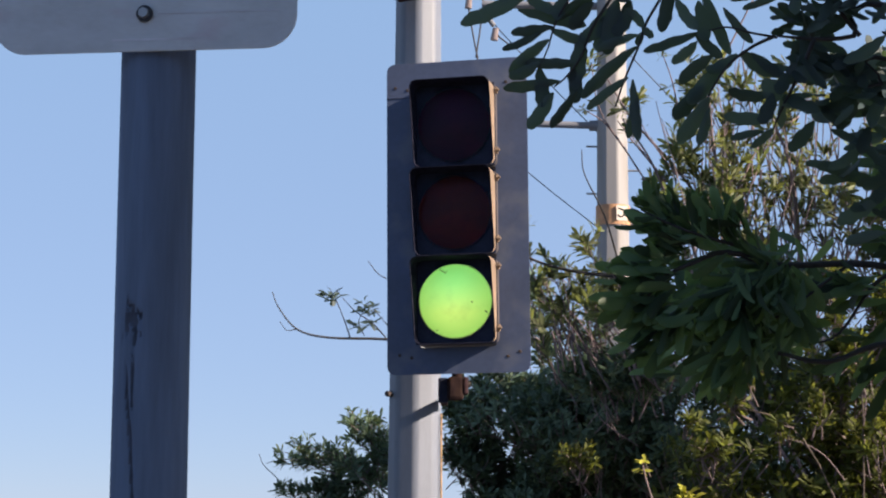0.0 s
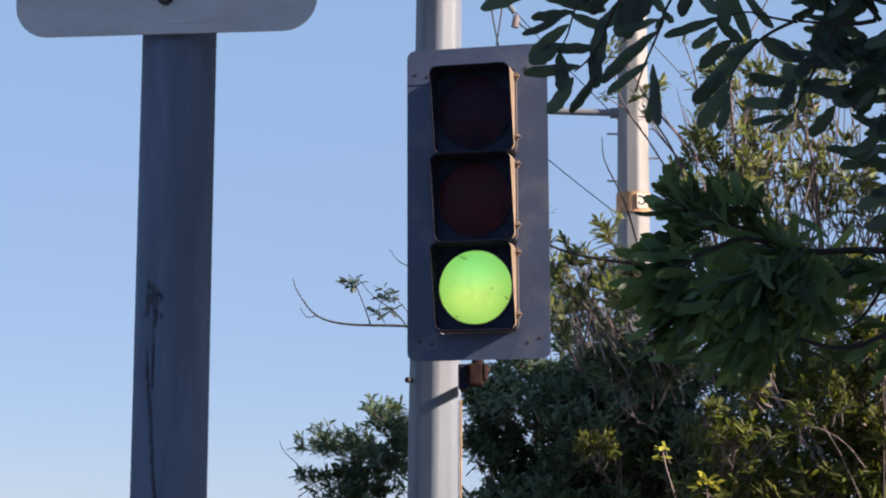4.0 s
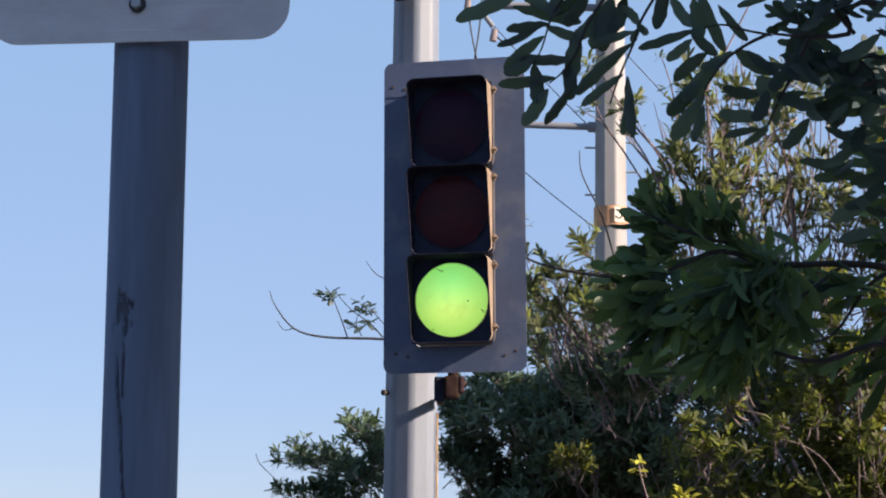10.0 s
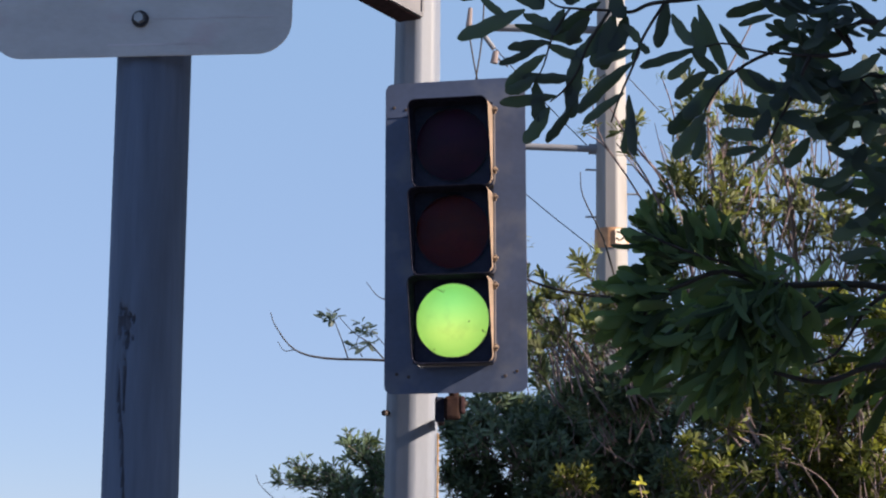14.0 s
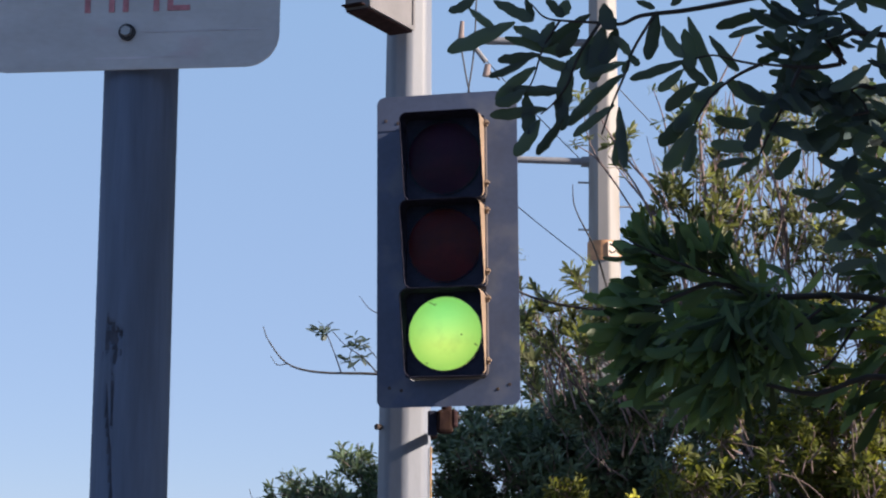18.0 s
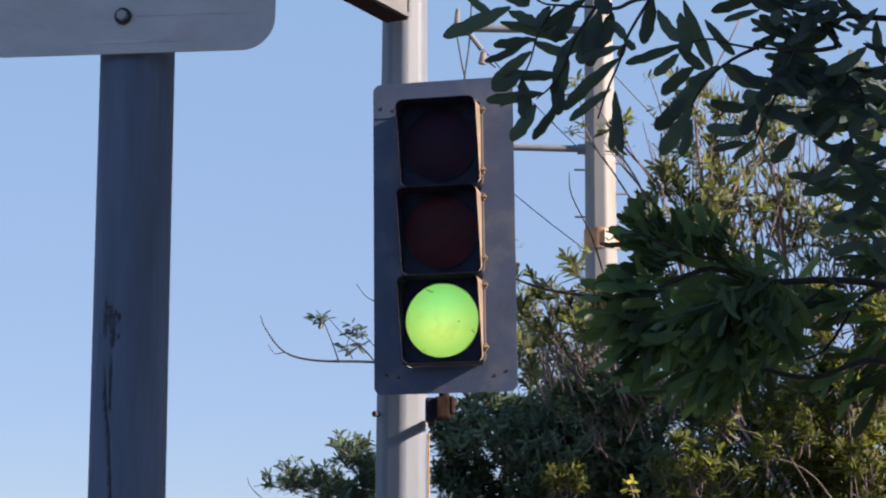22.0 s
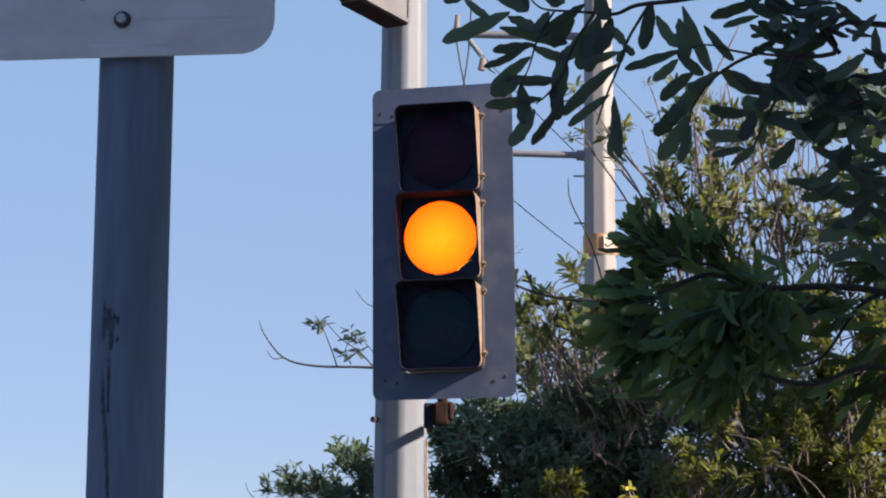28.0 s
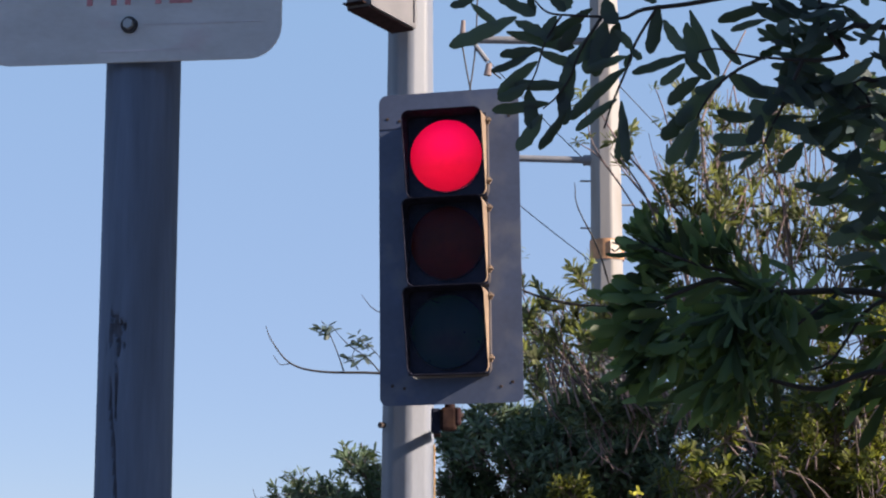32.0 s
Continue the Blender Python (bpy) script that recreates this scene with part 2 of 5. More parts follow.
ORANGE_BAND = material("orange_plastic_band", (0.52, 0.28, 0.15), 0.6, vary=0.2, size=12)
BLACK_MARK = material("black_marking", (0.02, 0.02, 0.02), 0.7)
CERAMIC = material("brown_glazed_insulator", (0.22, 0.175, 0.18), 0.35, vary=0.1)
CERAMIC_WHITE = material("faded_white_patch", (0.60, 0.52, 0.46), 0.6, vary=0.15, size=20)
LENS_MARK = material("dark_lens_mark", (0.08, 0.16, 0.09), 0.8)
WIRE = material("dark_cable", (0.045, 0.045, 0.05), 0.7)
BARK = material("grey_brown_bark", (0.11, 0.088, 0.078), 0.9, vary=0.4, size=12, grain=60, bump=0.6, depth=0.006, stretch=(2, 2, 0.6))
TWIG = material("thin_grey_pink_twig", (0.185, 0.140, 0.146), 0.85, vary=0.35, size=6, random_by="island")
DARK_TWIG = material("dark_green_twig", (0.032, 0.030, 0.032), 0.8, vary=0.3, size=20)
NEAR_LEAF = leaf_material("dark_glossy_leaf", (0.041, 0.067, 0.074), (0.13, 0.19, 0.06), 0.28, 0.55, "object", 0.5, 1.4, 0.0, 0.5)
NEAR_LEAVES = leaf_material("dark_glossy_leaves", (0.045, 0.074, 0.078), (0.12, 0.18, 0.06), 0.28, 0.55, "island", 0.6, 1.4, 0.0, 0.6)
MID_LEAF = leaf_material("deep_green_leaf", (0.060, 0.099, 0.053), (0.175, 0.25, 0.044), 0.27, 0.5, "object", 0.3, 1.9, 0.0, 0.35)
MID_LEAVES = leaf_material("deep_green_leaves", (0.060, 0.099, 0.053), (0.175, 0.25, 0.044), 0.27, 0.5, "island", 0.3, 1.9, 0.0, 0.35)
BUSH_LEAF = leaf_material("olive_bush_leaf", (0.125, 0.142, 0.078), (0.27, 0.30, 0.075), 0.38, 0.55, "island", 0.35, 1.6, 0.3, 0.35)
SCRUB_LEAF = leaf_material("yellowish_scrub_leaf", (0.078, 0.092, 0.028), (0.18, 0.205, 0.032), 0.45, 0.55, "island", 0.3, 1.7, 0.5, 0.25)
DENSE_LEAF = leaf_material("dark_bush_leaf", (0.100, 0.152, 0.108), (0.18, 0.23, 0.07), 0.30, 0.6, "island", 0.55, 1.5, 0.4, 0.3)
YOUNG_LEAF = leaf_material("yellow_young_leaf", (0.35, 0.32, 0.06), (0.5, 0.45, 0.06), 0.35, 0.5, "island", 0.8, 1.3)
SHADE_WALL = material("dark_shade_wall", (0.035, 0.045, 0.035), 0.95, vary=0.5, size=3, grain=20, bump=0.8, depth=0.05)
GROUND = material("asphalt_ground", (0.088, 0.090, 0.095), 0.9, vary=0.4, size=0.6, grain=12, bump=0.6, depth=0.03)
LENS = {"red": lens_material("red_lens", (0.64, 0.015, 0.10), (0.050, 0.040, 0.080), (0.97, 0.0, 0.40), (0.54, 0.015, 0.09)),
        "amber": lens_material("amber_lens", (0.95, 0.17, 0.006), (0.095, 0.045, 0.075), (0.95, 0.14, 0.006), (0.80, 0.085, 0.006)),
        "green": lens_material("green_lens", (0.74, 1.0, 0.40), (0.040, 0.082, 0.165), (0.20, 0.94, 0.56), (0.46, 0.95, 0.31))}
GLOW = {"red": glow_material("red_glow", (1.0, 0.10, 0.25), 3.6),
        "amber": glow_material("amber_glow", (1.0, 0.66, 0.12), 12.5),
        "green": glow_material("green_glow", (0.95, 1.0, 0.52), 2.25)}


# ---- building helpers ----
def part(name, bm, mat, parent=None, label="", at=None, smooth=False):
    """Links a bmesh as one mesh object under a thing or a part."""
    me = bpy.data.meshes.new(name)
    if smooth:
        for f in bm.faces:
            f.smooth = True
    bm.to_mesh(me)
    bm.free()
    for k in (mat if isinstance(mat, (list, tuple)) else [mat]):
        me.materials.append(k)
    ob = new(name, me)
    if parent:
        ob.parent = parent
    if at is not None:
        ob.matrix_basis = at
    if label:
        tagged(ob, label)
    return ob


def raw(name, verts, faces, mat, parent=None, label="", kind="", smooth=True):
    me = bpy.data.meshes.new(name)
    me.from_pydata(verts, [], faces)
    me.materials.append(mat)
    if smooth:
        me.polygons.foreach_set("use_smooth", [True] * len(me.polygons))
    me.update()
    ob = new(name, me)
    if parent:
        ob.parent = parent
    return tagged(ob, label, kind=kind)


def thing(name, at, label, category, group="", kind=""):
    ob = new(name)
    ob.empty_display_size = 0.1
    ob.matrix_basis = at
    return tagged(ob, label, category, group, kind)


def box(sx, sy, sz, bevel=0.0, at=(0, 0, 0), bm=None):
    own = bmesh.new()
    bmesh.ops.create_cube(own, size=1, matrix=Matrix.Diagonal((sx, sy, sz, 1)))
    if bevel:
        bmesh.ops.bevel(own, geom=own.edges[:], offset=bevel, segments=2, affect="EDGES", profile=0.5)
    bmesh.ops.translate(own, verts=own.verts, vec=at)
    return own


def rounded(w, h, r, steps=6):
    """Corners of a rounded rectangle in x and z, anticlockwise from the lower right."""
    pts = []
    for cx, cz, a0 in ((w / 2 - r, -h / 2 + r, -90), (w / 2 - r, h / 2 - r, 0), (-w / 2 + r, h / 2 - r, 90), (-w / 2 + r, -h / 2 + r, 180)):
        for k in range(steps + 1):
            a = radians(a0 + 90 * k / steps)
            pts.append((cx + r * math.cos(a), cz + r * math.sin(a)))
    return pts


def slab(pts, y0, y1, bm=None, bevel=0.0):
    """A plate of the outline pts (x, z) from y0 to y1."""
    bm = bm or bmesh.new()
    vs = [bm.verts.new((x, y0, z)) for x, z in pts]
    f = bm.faces.new(vs)
    got = bmesh.ops.extrude_face_region(bm, geom=[f])
    top = [v for v in got["geom"] if isinstance(v, bmesh.types.BMVert)]
    bmesh.ops.translate(bm, verts=top, vec=(0, y1 - y0, 0))
    bmesh.ops.recalc_face_normals(bm, faces=bm.faces)
    if bevel:
        es = [e for e in bm.edges if len(e.link_faces) == 2 and e.calc_face_angle() > 1]
        bmesh.ops.bevel(bm, geom=es, offset=bevel, segments=1, affect="EDGES")
    return bm


def ring(outer, inner, y0, y1, inner_back=None):
    """A frame between two outlines of as many points, from y0 to y1 (y1 may be a list, point by point)."""
    bm = bmesh.new()
    n = len(outer)
    y0s = y0 if isinstance(y0, list) else [y0] * n
    back = inner_back or inner
    a = [bm.verts.new((x, y0s[k], z)) for k, (x, z) in enumerate(outer)]
    b = [bm.verts.new((x, y0s[k], z)) for k, (x, z) in enumerate(inner)]
    c = [bm.verts.new((x, y1, z)) for x, z in outer]
    d = [bm.verts.new((x, y1, z)) for x, z in back]
    for k in range(n):
        j = (k + 1) % n
        bm.faces.new((a[k], a[j], b[j], b[k]))
        bm.faces.new((c[k], d[k], d[j], c[j]))
        bm.faces.new((a[k], c[k], c[j], a[j]))
        bm.faces.new((b[k], b[j], d[j], d[k]))
    bmesh.ops.recalc_face_normals(bm, faces=bm.faces)
    return bm


def rod(a, b, r0, r1=None, sides=16, bm=None):
    """A round bar from a to b."""
    bm = bm or bmesh.new()
    a, b = Vector(a), Vector(b)
    d = b - a
    m = Matrix.Translation((a + b) / 2) @ d.to_track_quat("Z", "Y").to_matrix().to_4x4()
    bmesh.ops.create_cone(bm, cap_ends=True, segments=sides, radius1=r0, radius2=r0 if r1 is None else r1, depth=d.length, matrix=m)
    return bm


def tube(path, radii, sides=6):
    """Corners and faces of a tapered tube along a path."""
    path = [Vector(p) for p in path]
    verts, faces = [], []
    for k, p in enumerate(path):
        d = (path[min(k + 1, len(path) - 1)] - path[max(k - 1, 0)]).normalized()
        u = d.orthogonal().normalized() if k == 0 else (u - d * u.dot(d)).normalized()
        v = d.cross(u)
        for s in range(sides):
            a = 2 * math.pi * s / sides
            verts.append(p + (u * math.cos(a) + v * math.sin(a)) * radii[k])
    for k in range(len(path) - 1):
        for s in range(sides):
            t = (s + 1) % sides
            faces.append((k * sides + s, k * sides + t, (k + 1) * sides + t, (k + 1) * sides + s))
    faces.append(tuple(range(sides))[::-1])
    faces.append(tuple((len(path) - 1) * sides + s for s in range(sides)))
    return verts, faces


def smooth_path(points, steps=4):
    """A curve through the points."""
    p = [Vector(q) for q in points]
    p = [2 * p[0] - p[1], *p, 2 * p[-1] - p[-2]]
    out = []
    for k in range(1, len(p) - 2):
        for s in range(steps):
            t = s / steps
            out.append(0.5 * (2 * p[k] + (p[k + 1] - p[k - 1]) * t + (2 * p[k - 1] - 5 * p[k] + 4 * p[k + 1] - p[k + 2]) * t * t
                              + (3 * p[k] - p[k - 1] - 3 * p[k + 1] + p[k + 2]) * t ** 3))
    return out + [p[-2]]


class Pile:
    """Corners and faces gathered into one mesh."""

    def __init__(self):
        self.v, self.f = [], []

    def add(self, verts, faces):
        o = len(self.v)
        self.v += [tuple(q) for q in verts]
        self.f += [tuple(o + i for i in q) for q in faces]

    def twig(self, points, r0, r1, sides=5, steps=4):
        path = smooth_path(points, steps) if len(points) > 2 else [Vector(q) for q in points]
        self.add(*tube(path, [r0 + (r1 - r0) * k / (len(path) - 1) for k in range(len(path))], sides))


# Half widths of a leaf along its length: narrow stalk, widest past the middle, blunt tip
SHAPE = [(0.0, 0.08), (0.10, 0.26), (0.30, 0.44), (0.62, 0.50), (0.86, 0.44), (0.96, 0.27), (1.0, 0.07)]
FINE = [(0.0, 0.08), (0.08, 0.20), (0.18, 0.34), (0.30, 0.43), (0.42, 0.48), (0.55, 0.50), (0.68, 0.50), (0.80, 0.46), (0.90, 0.37), (0.96, 0.25), (1.0, 0.07)]
BLUNT = [(0.0, 0.05), (0.16, 0.22), (0.42, 0.42), (0.68, 0.50), (0.86, 0.45), (0.96, 0.28), (1.0, 0.06)]
SHORT = [(0.0, 0.06), (0.45, 0.42), (0.8, 0.46), (1.0, 0.06)]


def leaf(base, along, face, length, width, curl=0.15, fold=0.2, shape=SHAPE, sway=0.0, ripple=0.0):
    """Corners and faces of one leaf with a folded midrib and a drooping tip."""
    d = Vector(along).normalized()
    side = d.cross(Vector(face))
    side = side.normalized() if side.length > 1e-4 else d.orthogonal().normalized()
    up = side.cross(d)
    verts, faces = [], []
    for t, w in shape:
        mid = Vector(base) + d * (length * t) - up * (curl * length * t * t) + side * (sway * length * math.sin(math.pi * t))
        for s in (-1, 0, 1):
            wave = 1 + ripple * math.sin(t * 19 + s * 1.3)
            verts.append(mid + side * (s * w * width * wave) + up * (abs(s) * w * width * (fold + 0.8 * ripple * math.sin(t * 13 + s))))
    for k in range(len(shape) - 1):
        for s in (0, 1):
            i = 3 * k + s
            faces.append((i, i + 1, i + 4, i + 3))
    return verts, faces


def leaf_mesh(name, length, width, curl, fold, mat, shape=SHAPE, sway=0.0, ripple=0.0):
    me = bpy.data.meshes.new(name)
    v, f = leaf((0, 0, 0), (0, 0, 1), (0, -1, 0), length, width, curl, fold, shape, sway, ripple)
    me.from_pydata([tuple(q) for q in v], [], f)
    me.materials.append(mat)
    me.polygons.foreach_set("use_smooth", [True] * len(me.polygons))
    return me


def put_leaf(me, base, along, face, length, parent, width=1.0):
    """A leaf object of its own on a shared mesh (1 m long), under its branch or tree."""
    d = Vector(along).normalized()
    x = d.cross(Vector(face)).normalized() * -1
    y = d.cross(x)
    m = Matrix((x * width, y, d)).transposed().to_4x4()
    ob = new("leaf", me)
    ob.parent = parent
    ob.matrix_basis = Matrix.Translation(base) @ m @ Matrix.Diagonal((length, length, length, 1))
    return ob


# ---- ground ----
gr = bmesh.new()
bmesh.ops.create_grid(gr, x_segments=60, y_segments=60, size=2500)
for v in gr.verts:
    v.co.z = -0.05 + 0.04 * noise.noise(v.co * 0.02)
tagged(part("ground", gr, GROUND), "grey asphalt ground reaching the horizon", "ground", kind="structure")


# ---- street sign on a timber post ----
def street_sign():
    s = thing("street_sign", Matrix.Translation((-0.334, 1.93, 0)), "white metal sign with red letters on a grey timber post", "sign")
    # post: round, checked timber, leaning a little
    top, low = Vector((POSTX_TOP, 0, 2.60)), Vector((POSTX_LOW, 0, -0.05))
    bm = bmesh.new()
    sides, r = 170, 0.0412
    heights = [low.z + 0.04 * k for k in range(40)] + [1.56 + 0.003 * k for k in range(235)] + [2.27 + 0.03 * k for k in range(12)]
    grid, deep = [], []
    knot_z = 1.880
    crack_z = 1.847
    for z in heights:
        c = low.lerp(top, (z - low.z) / (top.z - low.z))
        line, marks = [], []
        for i in range(sides):
            a = 2 * math.pi * i / sides
            rr = r * (1 + 0.012 * noise.noise(Vector((math.cos(a) * 1.5, math.sin(a) * 1.5, z * 3))) + 0.010 * noise.noise(Vector((math.cos(a) * 9, math.sin(a) * 9, z * 1.2))))
            # long drying crack on the side towards the road, a short one beside it, and a torn knot above
            cut = 0.0
            for start, end, at_a, slope, wide in ((crack_z, 0.3, -124, 150, 0.050), (crack_z + 0.012, crack_z - 0.055, -111, 30, 0.036)):
                if end < z < start:
                    line_a = radians(at_a + (start - z) * slope * 0.9 + 3 * noise.noise(Vector((z * 22, start, 3))))
                    da = (a - line_a + math.pi) % (2 * math.pi) - math.pi
                    cut = max(cut, math.exp(-(da / (wide * (0.75 + 0.5 * noise.noise(Vector((z * 40, 7, start)))))) ** 2) * min(1, (start - z) * 40))
            n1 = noise.noise(Vector((a * 11, z * 75, 1.5))) + 0.5 * noise.noise(Vector((a * 26, z * 160, 4)))
            near_knot = math.exp(-(((a - radians(247)) / 0.26) ** 2 + ((z - knot_z) / 0.034) ** 2))
            knot = max(0.0, min(1.0, (n1 + 0.70 * near_knot - 0.60) * 6)) * (near_knot > 0.12)
            cut = max(cut, 0.8 * knot)
            rr -= 0.0055 * cut
            marks.append(cut)
            line.append(bm.verts.new((c.x + rr * math.cos(a), c.y + rr * math.sin(a), z)))
        grid.append(line)
        deep.append(marks)
    for k in range(len(heights) - 1):
        for i in range(sides):
            j = (i + 1) % sides
            f = bm.faces.new((grid[k][i], grid[k][j], grid[k + 1][j], grid[k + 1][i]))
            f.material_index = 1 if deep[k][i] + deep[k][j] + deep[k + 1][j] + deep[k + 1][i] > 1.2 else 0
    bm.faces.new(grid[-1])
    part("post", bm, [POST_WOOD, POST_DARK], s, "weathered grey timber post with a long crack", smooth=True)
    tilt = pose(-0.0171, -0.0476, 2.4106, 0, SIGN_ROLL, -7.0)
    panel = part("sign_panel", slab(rounded(0.341, 0.4588, 0.037, 8), -0.0013, 0.0013, bevel=0.0005), SIGN_WHITE, s, "faded white metal panel with rounded corners", at=tilt)
    b = bmesh.new()
    rod((0.0011, -0.0045, -0.1876), (0.0011, -0.0016, -0.1876), 0.0093, 0.0093, 24, b)
    part("washer", b, DARK_WASHER, panel, "dark washer")
    b = rod((0.0011, -0.010, -0.1876), (0.0011, -0.004, -0.1876), 0.0058, 0.0066, 6)
    part("bolt", b, BOLT_STEEL, panel, "zinc hexagon bolt")
    b = rod((0, -0.010, 0.1885), (0, -0.0016, 0.1885), 0.0066, 0.0066, 6)
    part("bolt", b, BOLT_STEEL, panel, "zinc hexagon bolt")
    part("scratch", box(0.135, 0.0003, 0.0014, at=(0.083, -0.0017, -0.1876)), SIGN_SCRATCH, panel, "faint pinkish scratch")
    part("scratch", box(0.110, 0.0003, 0.0024, at=(0.020, -0.0017, -0.2165)), SIGN_SCRATCH, panel, "faint pinkish scratch")
    cu = bpy.data.curves.new("lettering", "FONT")
    cu.body, cu.size, cu.extrude, cu.align_x = "TIME", 0.068, 0.0004, "CENTER"
    tmp = new("lettering", cu)
    me = bpy.data.meshes.new_from_object(tmp.evaluated_get(bpy.context.evaluated_depsgraph_get()))
    bpy.data.objects.remove(tmp)
    xs = [v.co.x for v in me.vertices]
    scale = 0.134 / (max(xs) - min(xs))
    for v in me.vertices:
        v.co = Vector((v.co.x * scale, v.co.y, v.co.z))
    me.materials.append(SIGN_RED)
    t = new("lettering", me)
    t.parent = panel
    t.matrix_basis = pose(0.0041, -0.0019, -0.1641, 90, 0, 0)
    tagged(t, "faded red capital letters")


# ---- traffic signal ----
SIGNAL = pose(0.0077, 7.4, 2.960, 0, -0.75, -12.5)
LAMPS = {}


def eight_sided(bm, low, high, tall, turn, soft):
    """A tapered pole with eight flat sides and rounded corners."""
    bmesh.ops.create_cone(bm, cap_ends=True, segments=8, radius1=low, radius2=high, depth=tall, matrix=pose(0, 0, tall / 2, 0, 0, turn))
    up = [e for e in bm.edges if abs(e.verts[0].co.z - e.verts[1].co.z) > tall / 2]
    bmesh.ops.bevel(bm, geom=up, offset=low * soft, segments=6, affect="EDGES", profile=0.5)


def signal():
    s = thing("traffic_signal", Matrix.Translation((POLEX, 7.88, -0.05)), "grey traffic signal with three lights on a tapered metal pole", "traffic light")
    base = Matrix.Translation((-POLEX, -7.88, 0.05))
    b = bmesh.new()
    eight_sided(b, 0.133, 0.101, 5.2, 3, 0.15)
    part("pole", b, POLE_METAL, s, "tapered eight-sided galvanised pole", at=pose(0, 0, 0, 0, POLE_LEAN, 0))
    b = rod((0, 0, 0), (0, 0, 0.06), 0.22, 0.20, 32)
    part("base_flange", b, POLE_METAL, s)
    part("cable_strip", rod((0.1245, -0.036, 0.10), (0.1165, -0.036, 2.20), 0.0045, 0.0045, 8), OCHRE, s, "thin ochre cable strapped to the pole")
    head = base @ SIGNAL
    # backplate with an opening behind the housing
    outer = rounded(0.612, 1.342, 0.035, 6)
    inner = rounded(0.335, 1.12, 0.02, 6)
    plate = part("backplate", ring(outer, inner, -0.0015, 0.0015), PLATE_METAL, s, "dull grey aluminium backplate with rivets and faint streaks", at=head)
    part("plate_seam", box(0.125, 0.002, 0.0022, at=(-0.242, -0.0026, 0.520)), VISOR_BLACK, plate)
    for x, z in ((-0.268, 0.565), (-0.215, 0.553), (0.215, 0.565), (0.262, 0.548), (-0.252, -0.588), (-0.200, -0.600), (0.212, -0.604), (0.262, -0.586)):
        part("rivet", rod((x, -0.0032, z), (x, -0.0016, z), 0.006, 0.0075, 10), SCREW, plate)
    for name, z in (("red", 0.378), ("amber", 0.002), ("green", -0.372)):
        section(s, head, name, z)
    # bracket under the head, clamped to the pole
    br = new("bracket")
    br.parent, br.matrix_basis = s, base @ Matrix.Translation((0, 7.54, 2.1775))
    tagged(br, "rusty brown mounting bracket")
    part("arm", box(0.070, 0.09, 0.098, 0.014, (0.004, -0.01, 0.058)), RUST, br)
    # right piece in lighter rust: the bracket's sunlit edge put into the colour
    part("knuckle", box(0.026, 0.07, 0.075, 0.010, (0.045, -0.02, 0.070)), RUST_LIT_SHADED, br, "reddish brown knuckle, its sunlit edge in the colour")
    part("knuckle_bolt", rod((0.056, -0.03, 0.075), (0.068, -0.03, 0.075), 0.012, 0.010, 8), SCREW, br)
    part("stem", rod((0.01, -0.02, 0.09), (0.01, -0.02, 0.16), 0.022, 0.022, 16), RUST, br)
    part("clamp", box(0.042, 0.05, 0.105, 0.008, (-0.048, 0.0, 0.052)), VISOR_BLACK, br)
    part("strap", box(0.030, 0.28, 0.036, 0.004, (-0.045, 0.15, 0.022)), RUST, br)
    part("band_bolt", rod((-0.297, 0.26, 0.055), (-0.278, 0.28, 0.055), 0.013, 0.013, 8), SCREW, br)
    # side head above, turned to the crossing road
    sh = new("side_head")
    sh.parent, sh.matrix_basis = s, base @ SIDE_HEAD
    tagged(sh, "grey metal signal box turned to the other road")
    part("box_body", box(0.12, 0.40, 0.46, 0.008, (0, 0, 0.23)), SIDE_GREY, sh)
    part("side_rim", ring(rounded(0.40, 0.46, 0.01, 3), rounded(0.365, 0.42, 0.01, 3), -0.006, 0.004), SIDE_GREY, sh, at=pose(0.062, 0, 0.23, 0, 0, 90))
    # thin brown sheet: the underside's shade is put into its colour
    part("underside_shade", box(0.112, 0.39, 0.006, 0.001, (0, 0, -0.004)), RUST_LIT_SHADED, sh, "brown underside, its shade in the colour")
    for k in range(5):
        part("visor_blade", box(0.10, 0.035, 0.006, 0, (-0.005, -0.218, 0.012 + 0.08 * k)), RUST, sh)


